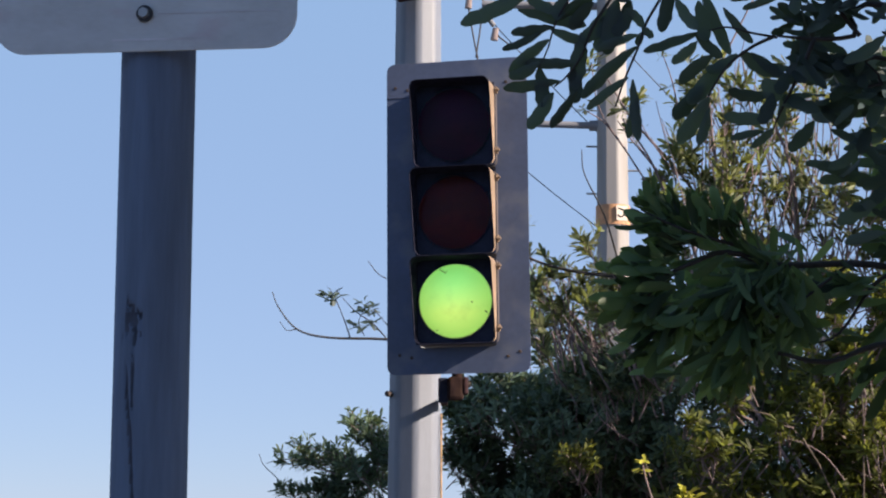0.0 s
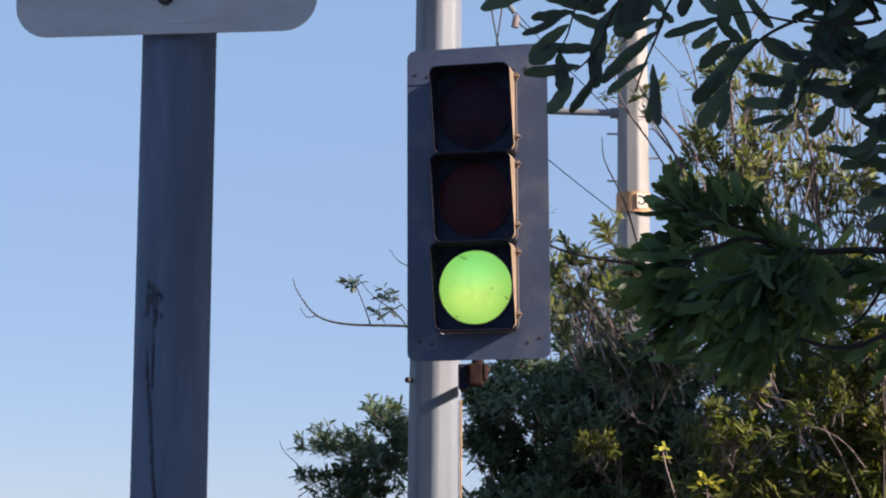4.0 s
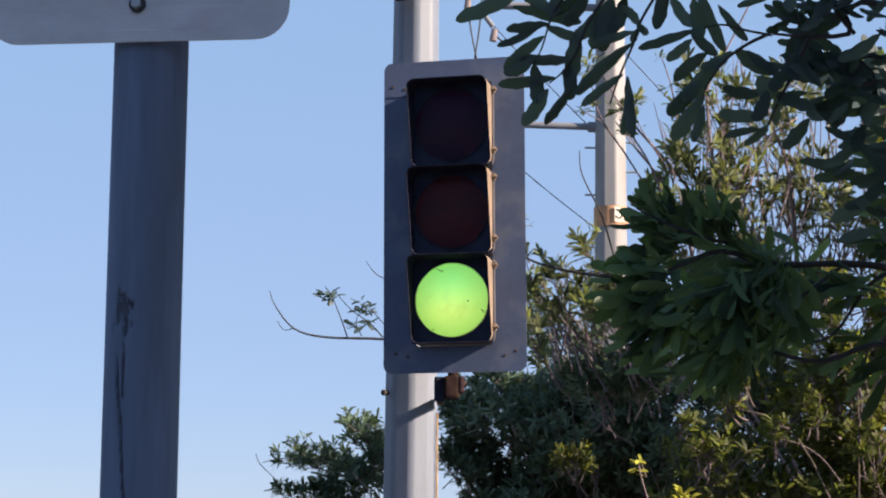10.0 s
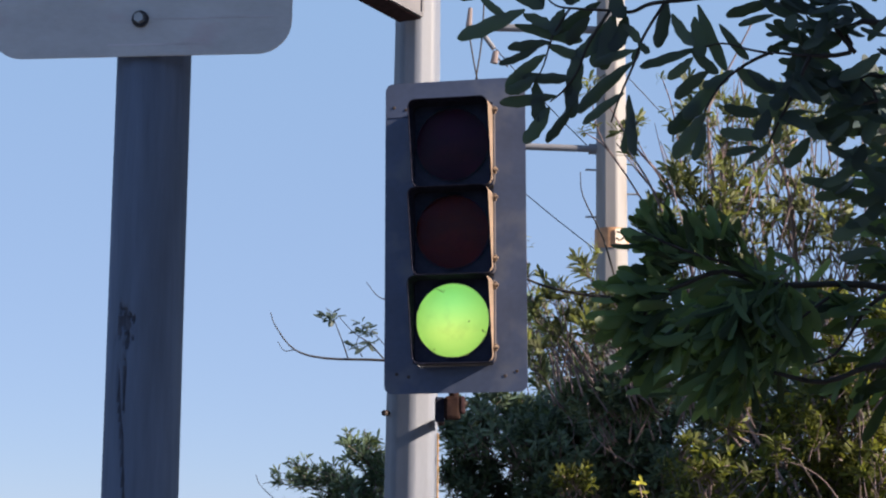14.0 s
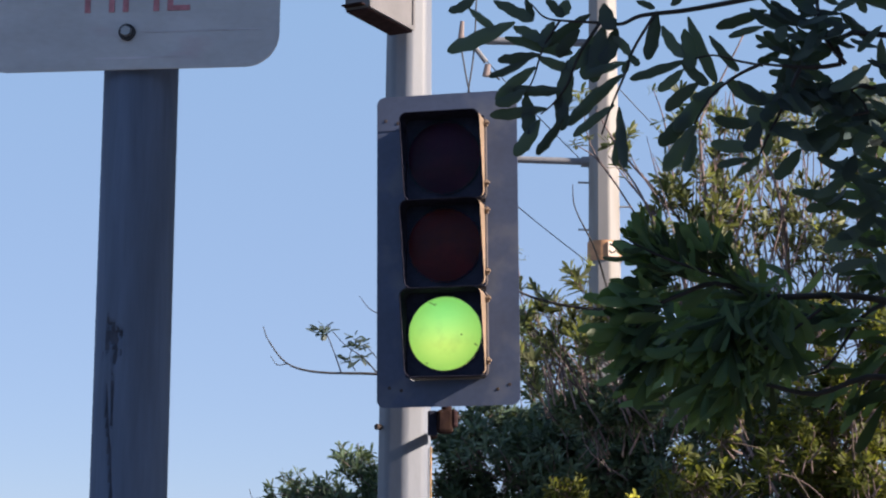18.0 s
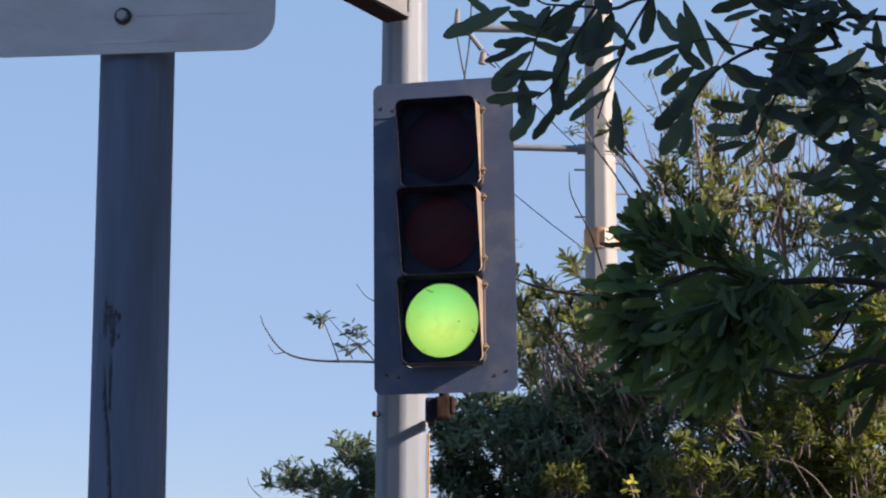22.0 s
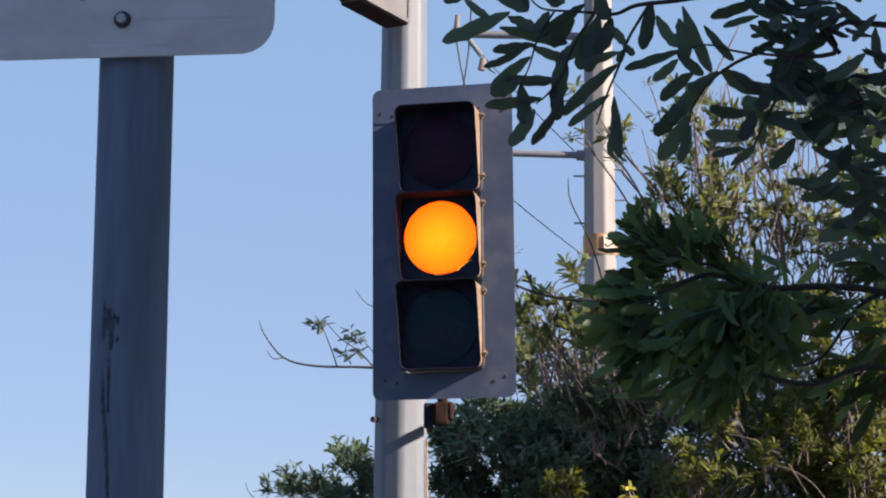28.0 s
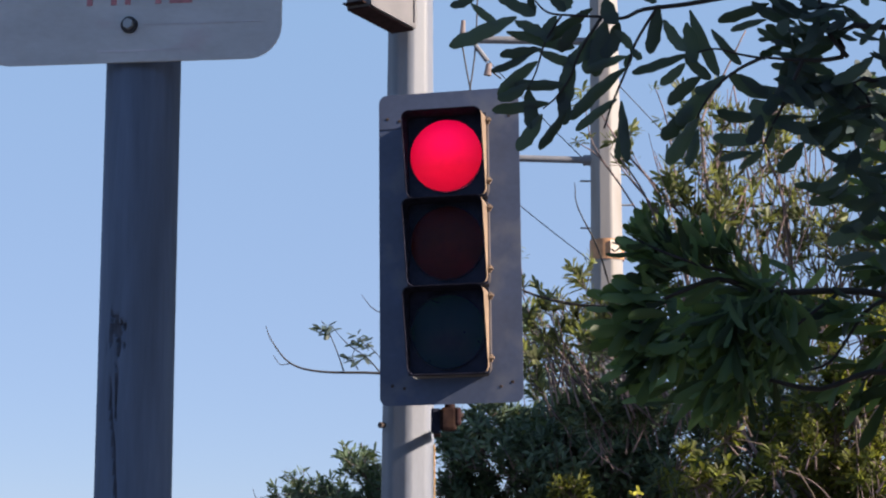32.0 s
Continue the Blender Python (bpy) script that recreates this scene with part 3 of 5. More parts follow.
def section(signal_thing, head, colour, z):
    """One section of the head: housing, door frame, square cutaway visor, lens and the turning slats added as its lamp.
    """
    o, i = rounded(0.352, 0.366, 0.03, 5), rounded(0.338, 0.352, 0.024, 5)
    b = ring(o, i, -0.035, 0.190)
    for f in b.faces:
        c = f.calc_center_median()
        f.material_index = 1 if f.normal.dot(Vector((c.x, 0, c.z))) < 0 and abs(f.normal.y) < 0.5 else 0
    sec = part("signal_section", b, [HOUSING_BACK, LAMP_BLACK], signal_thing, colour + " signal section with a square visor", at=head @ Matrix.Translation((0, 0, z)))
    # near-black lining added to swallow stray light from the turned slats
    part("back_lining", slab(rounded(0.336, 0.350, 0.024, 5), 0.183, 0.189), LAMP_BLACK, sec)
    part("back_cover", slab(rounded(0.352, 0.366, 0.03, 5), 0.191, 0.198), HOUSING_BACK, sec)
    # door: flat square with a round hole for the lens
    n = 48
    sq = []
    for k in range(n):
        a = 2 * math.pi * k / n
        c, q = math.cos(a), math.sin(a)
        m = max(abs(c), abs(q))
        sq.append((0.172 * c / m, 0.179 * q / m))
    hole = [(0.1575 * math.cos(2 * math.pi * k / n), 0.1575 * math.sin(2 * math.pi * k / n)) for k in range(n)]
    part("door", ring(sq, hole, -0.044, -0.0352), VISOR_BLACK, sec)
    # visor: square tunnel cut back from top to bottom
    vo, vi = rounded(0.346, 0.362, 0.034, 6), rounded(0.328, 0.344, 0.026, 6)
    vf, vg = rounded(0.3455, 0.3615, 0.034, 6), rounded(0.339, 0.355, 0.030, 6)
    front = [-0.0445 - 0.022 - 0.092 * min(1, max(0, (zz + 0.175) / 0.35)) for _, zz in vo]
    bm = bmesh.new()
    cols = []
    for pts, ys in ((vo, [-0.0445] * 28), (vf, front), (vg, [y + 0.0005 for y in front]), (vi, [-0.0445] * 28)):
        cols.append([bm.verts.new((x, y, zz)) for (x, zz), y in zip(pts, ys)])
    for k in range(28):
        j = (k + 1) % 28
        for a in range(3):
            f = bm.faces.new((cols[a][k], cols[a][j], cols[a + 1][j], cols[a + 1][k]))
            f.material_index = (0, 1, 1)[a]
    bmesh.ops.recalc_face_normals(bm, faces=bm.faces)
    # sunlight painted in: right side tan as if lit, the rest shaded grey
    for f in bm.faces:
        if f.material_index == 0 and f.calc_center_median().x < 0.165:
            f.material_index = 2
    part("visor", bm, [HOUSING, VISOR_INSIDE, VISOR_SHADED], sec, "square cutaway visor, black inside")
    for zz in (0.142, -0.118):
        part("hinge_screw", rod((0.178, -0.055, zz), (0.196, -0.055, zz), 0.008, 0.0065, 8), HOUSING, sec, "small weathered hinge screw")
        part("hinge_tab", box(0.012, 0.014, 0.030, 0.002, (0.182, -0.045, zz)), HOUSING, sec)
    # lens: shallow dome
    bm = bmesh.new()
    rings, sides = 8, 48
    centre = bm.verts.new((0, -0.052 - 0.016, 0))
    last = None
    for k in range(1, rings + 1):
        rr = 0.1585 * k / rings
        yy = -0.052 - 0.016 * (1 - (k / rings) ** 2)
        now = [bm.verts.new((rr * math.cos(2 * math.pi * q / sides), yy, rr * math.sin(2 * math.pi * q / sides))) for q in range(sides)]
        for q in range(sides):
            j = (q + 1) % sides
            bm.faces.new((centre, now[q], now[j]) if last is None else (last[q], now[q], now[j], last[j]))
        last = now
    bmesh.ops.recalc_face_normals(bm, faces=bm.faces)
    part("lens", bm, LENS[colour], sec, colour + " round lens", smooth=True)
    if colour == "green":
        for x, zz, long, thin, turn in ((-0.054, 0.127, 0.030, 0.0035, 28), (-0.038, 0.121, 0.012, 0.003, -40), (0.073, -0.008, 0.007, 0.006, 0), (0.132, -0.050, 0.016, 0.005, 50), (-0.078, -0.122, 0.008, 0.004, 0)):
            out = -0.0535 - 0.016 * (1 - (x * x + zz * zz) / 0.1585 ** 2)
            part("scratch", box(long, 0.0008, thin), LENS_MARK, sec, "small dark mark on the lens", at=pose(x, out, zz, 0, turn, 0))
    part("lens_rim", ring(hole, [(x * 0.985, zz * 0.985) for x, zz in hole], -0.054, -0.0443), VISOR_BLACK, sec)
    # lamp: a round panel in six slats, added to imitate its dimming; each shines on its front alone and turns away as
    # the lamp goes out
    LAMPS[colour] = []
    for k in range(6):
        z0, z1 = -0.138 + 0.046 * k, -0.138 + 0.046 * (k + 1)
        mid_z = (z0 + z1) / 2
        reach = math.sqrt(0.141 ** 2 - mid_z ** 2)
        bm = box(2 * reach, 0.004, 0.0455)
        for f in bm.faces:
            f.material_index = 1 if f.normal.y < -0.9 else 0
        LAMPS[colour].append((mid_z, 1 if k % 2 else -1, part("lamp_slat", bm, [LAMP_BLACK, GLOW[colour]], sec, "glowing slat added to imitate the lamp", at=pose(0, 0.12, mid_z))))


POSTX_TOP, POSTX_LOW, SIGN_ROLL = -0.0105, 0.0075, 0.0
POLEX, POLE_LEAN = -0.1735, 0.0
SIDE_GREY = material("pale_grey_box", (0.155, 0.155, 0.175), 0.6, vary=0.12, size=6)
SIDE_HEAD = pose(-0.297, 7.545, 3.998, 0, 0, -28)
street_sign()
signal()


# ---- far utility pole with its arms and cables ----
def utility_pole():
    s = thing("utility_pole", Matrix.Translation((1.818, 20, -0.05)), "pale tapered steel utility pole with crossarms and an orange band", "pole")
    b = bmesh.new()
    eight_sided(b, 0.228, 0.153, 11, 13, 0.10)
    part("shaft", b, FAR_POLE, s, "tapered eight-sided steel shaft")
    part("crossarm", rod((-2.1, 0, 6.30), (-0.16, 0, 6.25), 0.040, 0.040, 16), ARM_STEEL, s, "thin steel tube arm")
    part("collar", rod((-0.26, 0, 6.25), (-0.14, 0, 6.25), 0.062, 0.062, 16), ARM_STEEL, s)
    part("crossarm", rod((-1.50, 0, 7.69), (-0.1, 0, 7.67), 0.045, 0.045, 16), ARM_STEEL, s, "thin steel tube arm")
    band = bmesh.new()
    bmesh.ops.create_cone(band, cap_ends=False, segments=48, radius1=0.196, radius2=0.195, depth=0.23, matrix=Matrix.Translation((0, 0, 5.19)))
    part("band", band, ORANGE_BAND, s, "orange warning band with a black mark", smooth=True)
    part("mark", box(0.15, 0.008, 0.17, 0.002, (0, 0, 0)), CERAMIC_WHITE, s, "white patch with black strokes", at=pose(0.088, -0.178, 5.20, 0, 0, 27))
    for dx, dz, ln, tilt in ((-0.015, 0.045, 0.075, 12), (0.02, -0.02, 0.085, -38), (-0.035, -0.035, 0.05, 40)):
        part("stroke", box(ln, 0.004, 0.020, 0.001), BLACK_MARK, s, at=pose(0.088 + dx, -0.186 + dx * 0.5, 5.20 + dz, 0, tilt, 27))
    for k, z in enumerate((4.55, 4.85, 5.10, 5.45, 5.72, 6.0, 6.55, 6.9)):
        side = -1 if k % 2 else 1
        part("step_bolt", rod((side * 0.17, -0.02, z), (side * 0.30, -0.03, z), 0.012, 0.012, 8), BOLT_STEEL, s)
    # insulators and dropped leads at the arm's end
    part("insulator", rod((-1.66, 0, 7.64), (-1.64, 0, 7.92), 0.042, 0.025, 12), CERAMIC, s, "pinkish brown ceramic insulator")
    part("strut", rod((-1.50, 0, 7.62), (-1.36, 0, 7.43), 0.030, 0.030, 10), ARM_STEEL, s)
    part("insulator", rod((-1.34, 0, 7.40), (-1.36, 0, 7.26), 0.035, 0.045, 12), CERAMIC, s, "pinkish brown ceramic insulator")
    for pts in (((-1.47, 0, 8.4), (-1.50, 0, 7.6), (-1.57, 0, 7.05)), ((-1.66, 0, 7.66), (-1.60, 0, 7.3), (-1.55, 0, 7.05)), ((-1.55, 0, 7.06), (-1.56, 0, 6.2)), ((-1.36, 0, 7.40), (-1.30, 0, 7.3), (-1.2, 0, 7.22))):
        p = Pile()
        p.twig(pts, 0.010, 0.010)
        raw("lead", p.v, p.f, WIRE, s)


def cable(a, b, r=0.008):
    a, b = Vector(a), Vector(b)
    p = Pile()
    p.twig([a, (a + b) / 2 - Vector((0, 0, 0.03)), b], r, r)
    tagged(raw("cable", p.v, p.f, WIRE), "thin dark overhead cable", "cable", "overhead cables")


utility_pole()
cable((0.295, 20.3, 7.680), (1.726, 20, 6.048), 0.006)
cable((0.233, 20.3, 6.261), (1.780, 20, 4.908), 0.006)
cable((1.738, 20, 7.360), (4.507, 22, 5.161), 0.006)


# ---- near tree: large dark leaves hanging over the road ----
near = thing("tree", Matrix.Translation((2.6, 2.9, -0.05)), "broad-leaved tree with dark leathery leaves in the shade", "tree")
NEAR_AT = Vector((2.6, 2.9, -0.05))
near_leaf = [leaf_mesh("leaf", 1.0, w, c, f, NEAR_LEAF, FINE, sw, rp) for w, c, f, sw, rp in (
    (0.27, 0.08, 0.25, 0.03, 0.10), (0.25, 0.14, 0.35, -0.03, 0.12), (0.30, 0.02, 0.15, 0.01, 0.14), (0.24, -0.10, 0.3, -0.02, 0.08), (0.26, 0.16, 0.5, 0.04, 0.12))]


def place(p):
    return Vector(p) - NEAR_AT


tw = Pile()
tw.twig([(0, 0, 0), (0.05, 0.0, 1.2), (-0.1, 0.1, 2.3), (0.1, 0.3, 3.6)], 0.14, 0.07, 16)
raw("trunk", tw.v, tw.f, BARK, near, "grey-brown trunk")
for pts, r0, r1 in (
        ([(2.5, 3.0, 2.25), (0.930, 3.3, 2.652), (0.754, 3.3, 2.600), (0.678, 3.3, 2.594), (0.607, 3.3, 2.599)], 0.010, 0.003),
        ([(2.5, 3.1, 2.6), (0.935, 3.3, 2.788), (0.704, 3.3, 2.753), (0.528, 3.3, 2.718), (0.452, 3.3, 2.704), (0.375, 3.3, 2.694), (0.337, 3.3, 2.677), (0.298, 3.3, 2.679), (0.233, 3.3, 2.682), (0.190, 3.3, 2.688), (0.162, 3.3, 2.716)], 0.009, 0.0018),
        ([(0.397, 3.3, 2.692), (0.358, 3.3, 2.626), (0.341, 3.3, 2.576), (0.313, 3.3, 2.509), (0.296, 3.3, 2.458)], 0.0045, 0.0022),
        ([(0.217, 3.3, 2.682), (0.189, 3.3, 2.637), (0.178, 3.3, 2.608), (0.167, 3.3, 2.569), (0.151, 3.3, 2.535)], 0.0035, 0.0018),
        ([(0.293, 3.3, 2.677), (0.254, 3.3, 2.615), (0.232, 3.3, 2.558), (0.205, 3.3, 2.519), (0.180, 3.3, 2.497)], 0.005, 0.002),
        ([(0.602, 3.3, 2.599), (0.558, 3.3, 2.577), (0.514, 3.3, 2.543), (0.480, 3.3, 2.493), (0.463, 3.3, 2.448)], 0.005, 0.002),
        ([(0.607, 3.3, 2.596), (0.558, 3.3, 2.605), (0.510, 3.3, 2.616), (0.461, 3.3, 2.604)], 0.0035, 0.002),
        ([(0.765, 3.3, 2.600), (0.728, 3.3, 2.651), (0.714, 3.3, 2.719), (0.727, 3.3, 2.787)], 0.006, 0.004),
        ([(0.678, 3.3, 2.594), (0.643, 3.3, 2.516), (0.609, 3.3, 2.449), (0.592, 3.3, 2.410)], 0.006, 0.002),
        ([(2.5, 3.2, 2.0), (0.953, 3.4, 2.555), (0.829, 3.4, 2.531), (0.762, 3.4, 2.520)], 0.009, 0.003)):
    p = Pile()
    p.twig([place(q) for q in pts], r0 * 0.75, r1 * 0.8, 6)
    raw("branch", p.v, p.f, DARK_TWIG, near)

rng = random.Random(4)


def hang(rows):
    """Single leaves, from stalk to tip (x, z), with their width."""
    for x0, z0, x1, z1, w in rows:
        y = 3.3 + rng.uniform(-0.01, 0.01)
        a, b = Vector((x0, y, z0)), Vector((x1, y + rng.uniform(-0.008, 0.008), z1))
        ln = (b - a).length * 1.06
        put_leaf(near_leaf[rng.randrange(5)], place(a), b - a, (rng.uniform(-0.3, 0.3), -1, rng.uniform(-0.4, 0.15)), ln, near, (w * 1.08 / ln) / 0.27)


hang([
    (0.042, 2.704, 0.089, 2.663, 0.017), (0.130, 2.676, 0.008, 2.620, 0.025), (0.089, 2.720, 0.162, 2.682, 0.021),
    (0.151, 2.725, 0.163, 2.686, 0.015), (0.127, 2.672, 0.181, 2.646, 0.019), (0.111, 2.651, 0.235, 2.623, 0.021),
    (0.206, 2.682, 0.185, 2.630, 0.025), (0.277, 2.699, 0.187, 2.641, 0.023), (0.178, 2.614, 0.102, 2.603, 0.017),
    (0.173, 2.610, 0.239, 2.585, 0.021), (0.157, 2.603, 0.085, 2.570, 0.015), (0.170, 2.589, 0.100, 2.526, 0.025),
    (0.108, 2.549, 0.212, 2.542, 0.021), (0.151, 2.544, 0.096, 2.513, 0.023), (0.152, 2.538, 0.156, 2.460, 0.027),
    (0.191, 2.509, 0.089, 2.497, 0.021), (0.178, 2.486, 0.131, 2.416, 0.025), (0.216, 2.536, 0.221, 2.471, 0.025)])
hang([
    (0.223, 2.488, 0.171, 2.420, 0.019), (0.233, 2.605, 0.219, 2.500, 0.027), (0.300, 2.662, 0.237, 2.590, 0.029),
    (0.301, 2.671, 0.280, 2.567, 0.031), (0.318, 2.651, 0.350, 2.619, 0.017), (0.341, 2.599, 0.265, 2.570, 0.019),
    (0.327, 2.669, 0.298, 2.599, 0.029), (0.339, 2.579, 0.234, 2.480, 0.025), (0.321, 2.516, 0.247, 2.458, 0.019),
    (0.329, 2.512, 0.341, 2.395, 0.021), (0.301, 2.716, 0.318, 2.662, 0.031), (0.233, 2.723, 0.220, 2.696, 0.021),
    (0.404, 2.703, 0.385, 2.611, 0.025), (0.413, 2.672, 0.452, 2.613, 0.023), (0.465, 2.695, 0.517, 2.575, 0.025),
    (0.505, 2.656, 0.558, 2.591, 0.019), (0.463, 2.609, 0.359, 2.568, 0.021), (0.456, 2.666, 0.467, 2.591, 0.029)])
hang([
    (0.450, 2.604, 0.499, 2.560, 0.023), (0.452, 2.584, 0.406, 2.546, 0.019), (0.482, 2.560, 0.424, 2.510, 0.027),
    (0.531, 2.566, 0.472, 2.528, 0.023), (0.503, 2.549, 0.434, 2.470, 0.031), (0.465, 2.504, 0.404, 2.439, 0.029),
    (0.476, 2.477, 0.410, 2.391, 0.031), (0.475, 2.457, 0.450, 2.384, 0.019), (0.558, 2.568, 0.619, 2.525, 0.023),
    (0.578, 2.513, 0.605, 2.473, 0.034), (0.598, 2.442, 0.509, 2.442, 0.025), (0.578, 2.413, 0.519, 2.402, 0.017),
    (0.549, 2.378, 0.591, 2.414, 0.017), (0.618, 2.709, 0.521, 2.675, 0.021), (0.610, 2.673, 0.546, 2.654, 0.015),
    (0.255, 2.665, 0.216, 2.614, 0.027), (0.276, 2.637, 0.265, 2.572, 0.027), (0.340, 2.475, 0.323, 2.403, 0.019)])
hang([
    (0.352, 2.609, 0.341, 2.583, 0.015), (0.347, 2.613, 0.368, 2.595, 0.013), (0.056, 2.733, 0.007, 2.697, 0.021),
    (0.190, 2.727, 0.222, 2.691, 0.017), (0.430, 2.712, 0.452, 2.734, 0.015), (0.364, 2.721, 0.397, 2.708, 0.013)])


def whorl(owner, at, meshes, count, ln, droop=0.3, flat=0.5, gen=rng, width=1.0, pile=None, aim=(0, 0, 0), shape=SHAPE, wide=0.27, front=0.0):
    """A tuft of leaves round a shoot's end."""
    at, aim = Vector(at), Vector(aim)
    for k in range(count):
        a = 2 * math.pi * (k + gen.random() * 0.8) / count
        d = Vector((math.cos(a), flat * math.sin(a), gen.uniform(-0.9, 0.7) - droop)).normalized() + aim
        face = Vector((gen.uniform(-0.5, 0.5), -0.5 - front, 1 - 0.6 * front + gen.uniform(-0.6, 0.4)))
        l = ln * gen.uniform(0.65, 1.1)
        p = at + Vector((gen.uniform(-1, 1), gen.uniform(-1, 1), gen.uniform(-1, 1))) * ln * 0.25
        if pile:
            pile.add(*leaf(p, d, face, l, l * wide * width, gen.uniform(-0.05, 0.3), 0.2, shape))
        else:
            put_leaf(meshes[gen.randrange(len(meshes))], p, d, face, l, owner, width)


for c, n in (((0.669, 3.3, 2.690), 10), ((0.688, 3.35, 2.620), 12), ((0.632, 3.3, 2.533), 11), ((0.683, 3.4, 2.681), 10), ((0.712, 3.3, 2.668), 8), ((0.708, 3.4, 2.577), 11), ((0.746, 3.3, 2.696), 7),
             ((0.604, 3.3, 2.482), 6), ((0.850, 3.4, 2.492), 2), ((0.825, 3.3, 2.612), 5), ((0.854, 3.3, 2.663), 4), ((0.909, 3.4, 2.578), 8),
             ((0.753, 3.4, 2.577), 7), ((0.907, 3.5, 2.452), 9), ((0.882, 3.5, 2.394), 8), ((0.781, 3.3, 2.765), 8), ((0.672, 3.3, 2.776), 8),
             ((0.851, 3.5, 2.318), 7), ((0.868, 3.5, 2.267), 7), ((0.813, 3.5, 2.387), 5), ((0.773, 3.5, 2.376), 4), ((0.875, 3.5, 2.370), 7),
             ((0.741, 3.4, 2.577), 8), ((0.773, 3.4, 2.520), 8), ((0.706, 3.4, 2.514), 6), ((0.781, 3.4, 2.423), 7), ((0.716, 3.4, 2.457), 5), ((0.687, 3.4, 2.623), 6), ((0.813, 3.4, 2.554), 7)):
    whorl(near, place(c), near_leaf, max(2, int(n * 0.95)), 0.088, 0.15, width=1.1, front=0.7)
# a farther bough that reaches into the sun
for c, n in (((0.979, 4.3, 2.801), 8), ((1.064, 4.3, 2.801), 9), ((1.053, 4.3, 2.700), 9), ((1.005, 4.3, 2.728), 5), ((1.111, 4.3, 2.751), 8), ((1.035, 4.3, 2.787), 6), ((1.077, 4.3, 2.765), 7)):
    whorl(near, place(c), near_leaf, n + 3, 0.101, 0.1, width=1.25, front=0.5)
p = Pile()
p.twig([place(q) for q in ((2.5, 3.2, 2.7), (1.203, 4.3, 2.751), (1.062, 4.3, 2.758), (0.965, 4.3, 2.793))], 0.009, 0.003, 6)
raw("branch", p.v, p.f, DARK_TWIG, near)

# unseen crown over and beside the road, added to shade post and sign
crown, cg = Pile(), random.Random(9)
for k in range(3600):
    a, b = cg.uniform(0, 2 * math.pi), cg.uniform(-0.5, 1)
    rr = cg.uniform(0.5, 1.0)
    c = Vector((2.75 + 1.6 * rr * math.cos(a), 1.2 + 2.0 * rr * math.sin(a), 3.0 + 1.5 * b))
    if c.x < 1.05:
        continue
    whorl(near, place(c), None, 7, 0.20, 0.1, 1.0, cg, 1.0, crown)
raw("crown", crown.v, crown.f, NEAR_LEAVES, near, "dense unseen crown of dark leaves, added for shade", "stuff")


# ---- second tree: long deep green leaves in fans ----
mid = thing("tree", Matrix.Translation((1.9, 6.0, -0.05)), "tree with long deep green leaves in drooping fans", "tree")
MID_AT = Vector((1.9, 6.0, -0.05))
mid_leaf = [leaf_mesh("leaf", 1.0, w, c, f, MID_LEAF, BLUNT, sw, 0.08) for w, c, f, sw in ((0.24, 0.15, 0.38, 0.05), (0.21, 0.30, 0.50, -0.06), (0.26, 0.05, 0.30, 0.03), (0.20, 0.22, 0.44, -0.03))]
tw = Pile()
tw.twig([(0, 0, 0), (0.05, 0, 1.0), (-0.05, 0, 1.9), (0.0, 0, 2.8)], 0.10, 0.05, 14)
raw("trunk", tw.v, tw.f, BARK, mid, "grey-brown trunk")
mg = random.Random(21)
for pts, r0, r1 in (
        ([(1.9, 6.0, 2.45), (1.437, 5.7, 2.494), (1.265, 5.65, 2.505), (1.018, 5.6, 2.492), (0.856, 5.55, 2.525), (0.731, 5.5, 2.479), (0.647, 5.5, 2.434), (0.576, 5.5, 2.347)], 0.014, 0.004),
        ([(1.9, 6.0, 2.1), (1.428, 5.7, 2.248), (1.172, 5.6, 2.183), (0.995, 5.6, 2.214), (0.860, 5.6, 2.190)], 0.013, 0.004),
        ([(1.018, 5.6, 2.492), (0.931, 5.6, 2.543), (0.791, 5.5, 2.562), (0.668, 5.5, 2.606), (0.579, 5.5, 2.651)], 0.008, 0.003),
        ([(1.265, 5.65, 2.505), (1.144, 5.6, 2.416), (1.016, 5.6, 2.325), (0.926, 5.6, 2.343)], 0.007, 0.003),
        ([(1.437, 5.7, 2.494), (1.335, 5.65, 2.433), (1.222, 5.65, 2.278), (1.112, 5.65, 2.241)], 0.009, 0.003)):
    p = Pile()
    p.twig([Vector(q) - MID_AT for q in pts], r0, r1, 6)
    raw("branch", p.v, p.f, DARK_TWIG, mid)


def fan(at, axis, count, ln, spread=70, pile=None, gen=mg):
    """Leaves spread like a hand from a shoot's end; axis: degrees, 0 to the right, 90 up."""
    at = Vector(at) - MID_AT
    for k in range(count):
        a = radians(axis + spread * (2 * (k + gen.random()) / count - 1))
        d = Vector((math.cos(a) + gen.uniform(-0.15, 0.15), gen.uniform(-0.7, 0.5), math.sin(a) - 0.12 + gen.uniform(-0.15, 0.15)))
        face = Vector((gen.uniform(-1.3, 1.3), -1, gen.uniform(-0.5, 1.4)))
        l = ln * gen.uniform(0.55, 1.15)
        p = at + Vector((gen.uniform(-1, 1), gen.uniform(-1, 1), gen.uniform(-1, 1))) * ln * 0.26
        if pile:
            pile.add(*leaf(p, d, face, l, l * 0.21, gen.uniform(0.0, 0.35), 0.30, BLUNT))
        else:
            put_leaf(mid_leaf[gen.randrange(4)], p, d, face, l, mid)


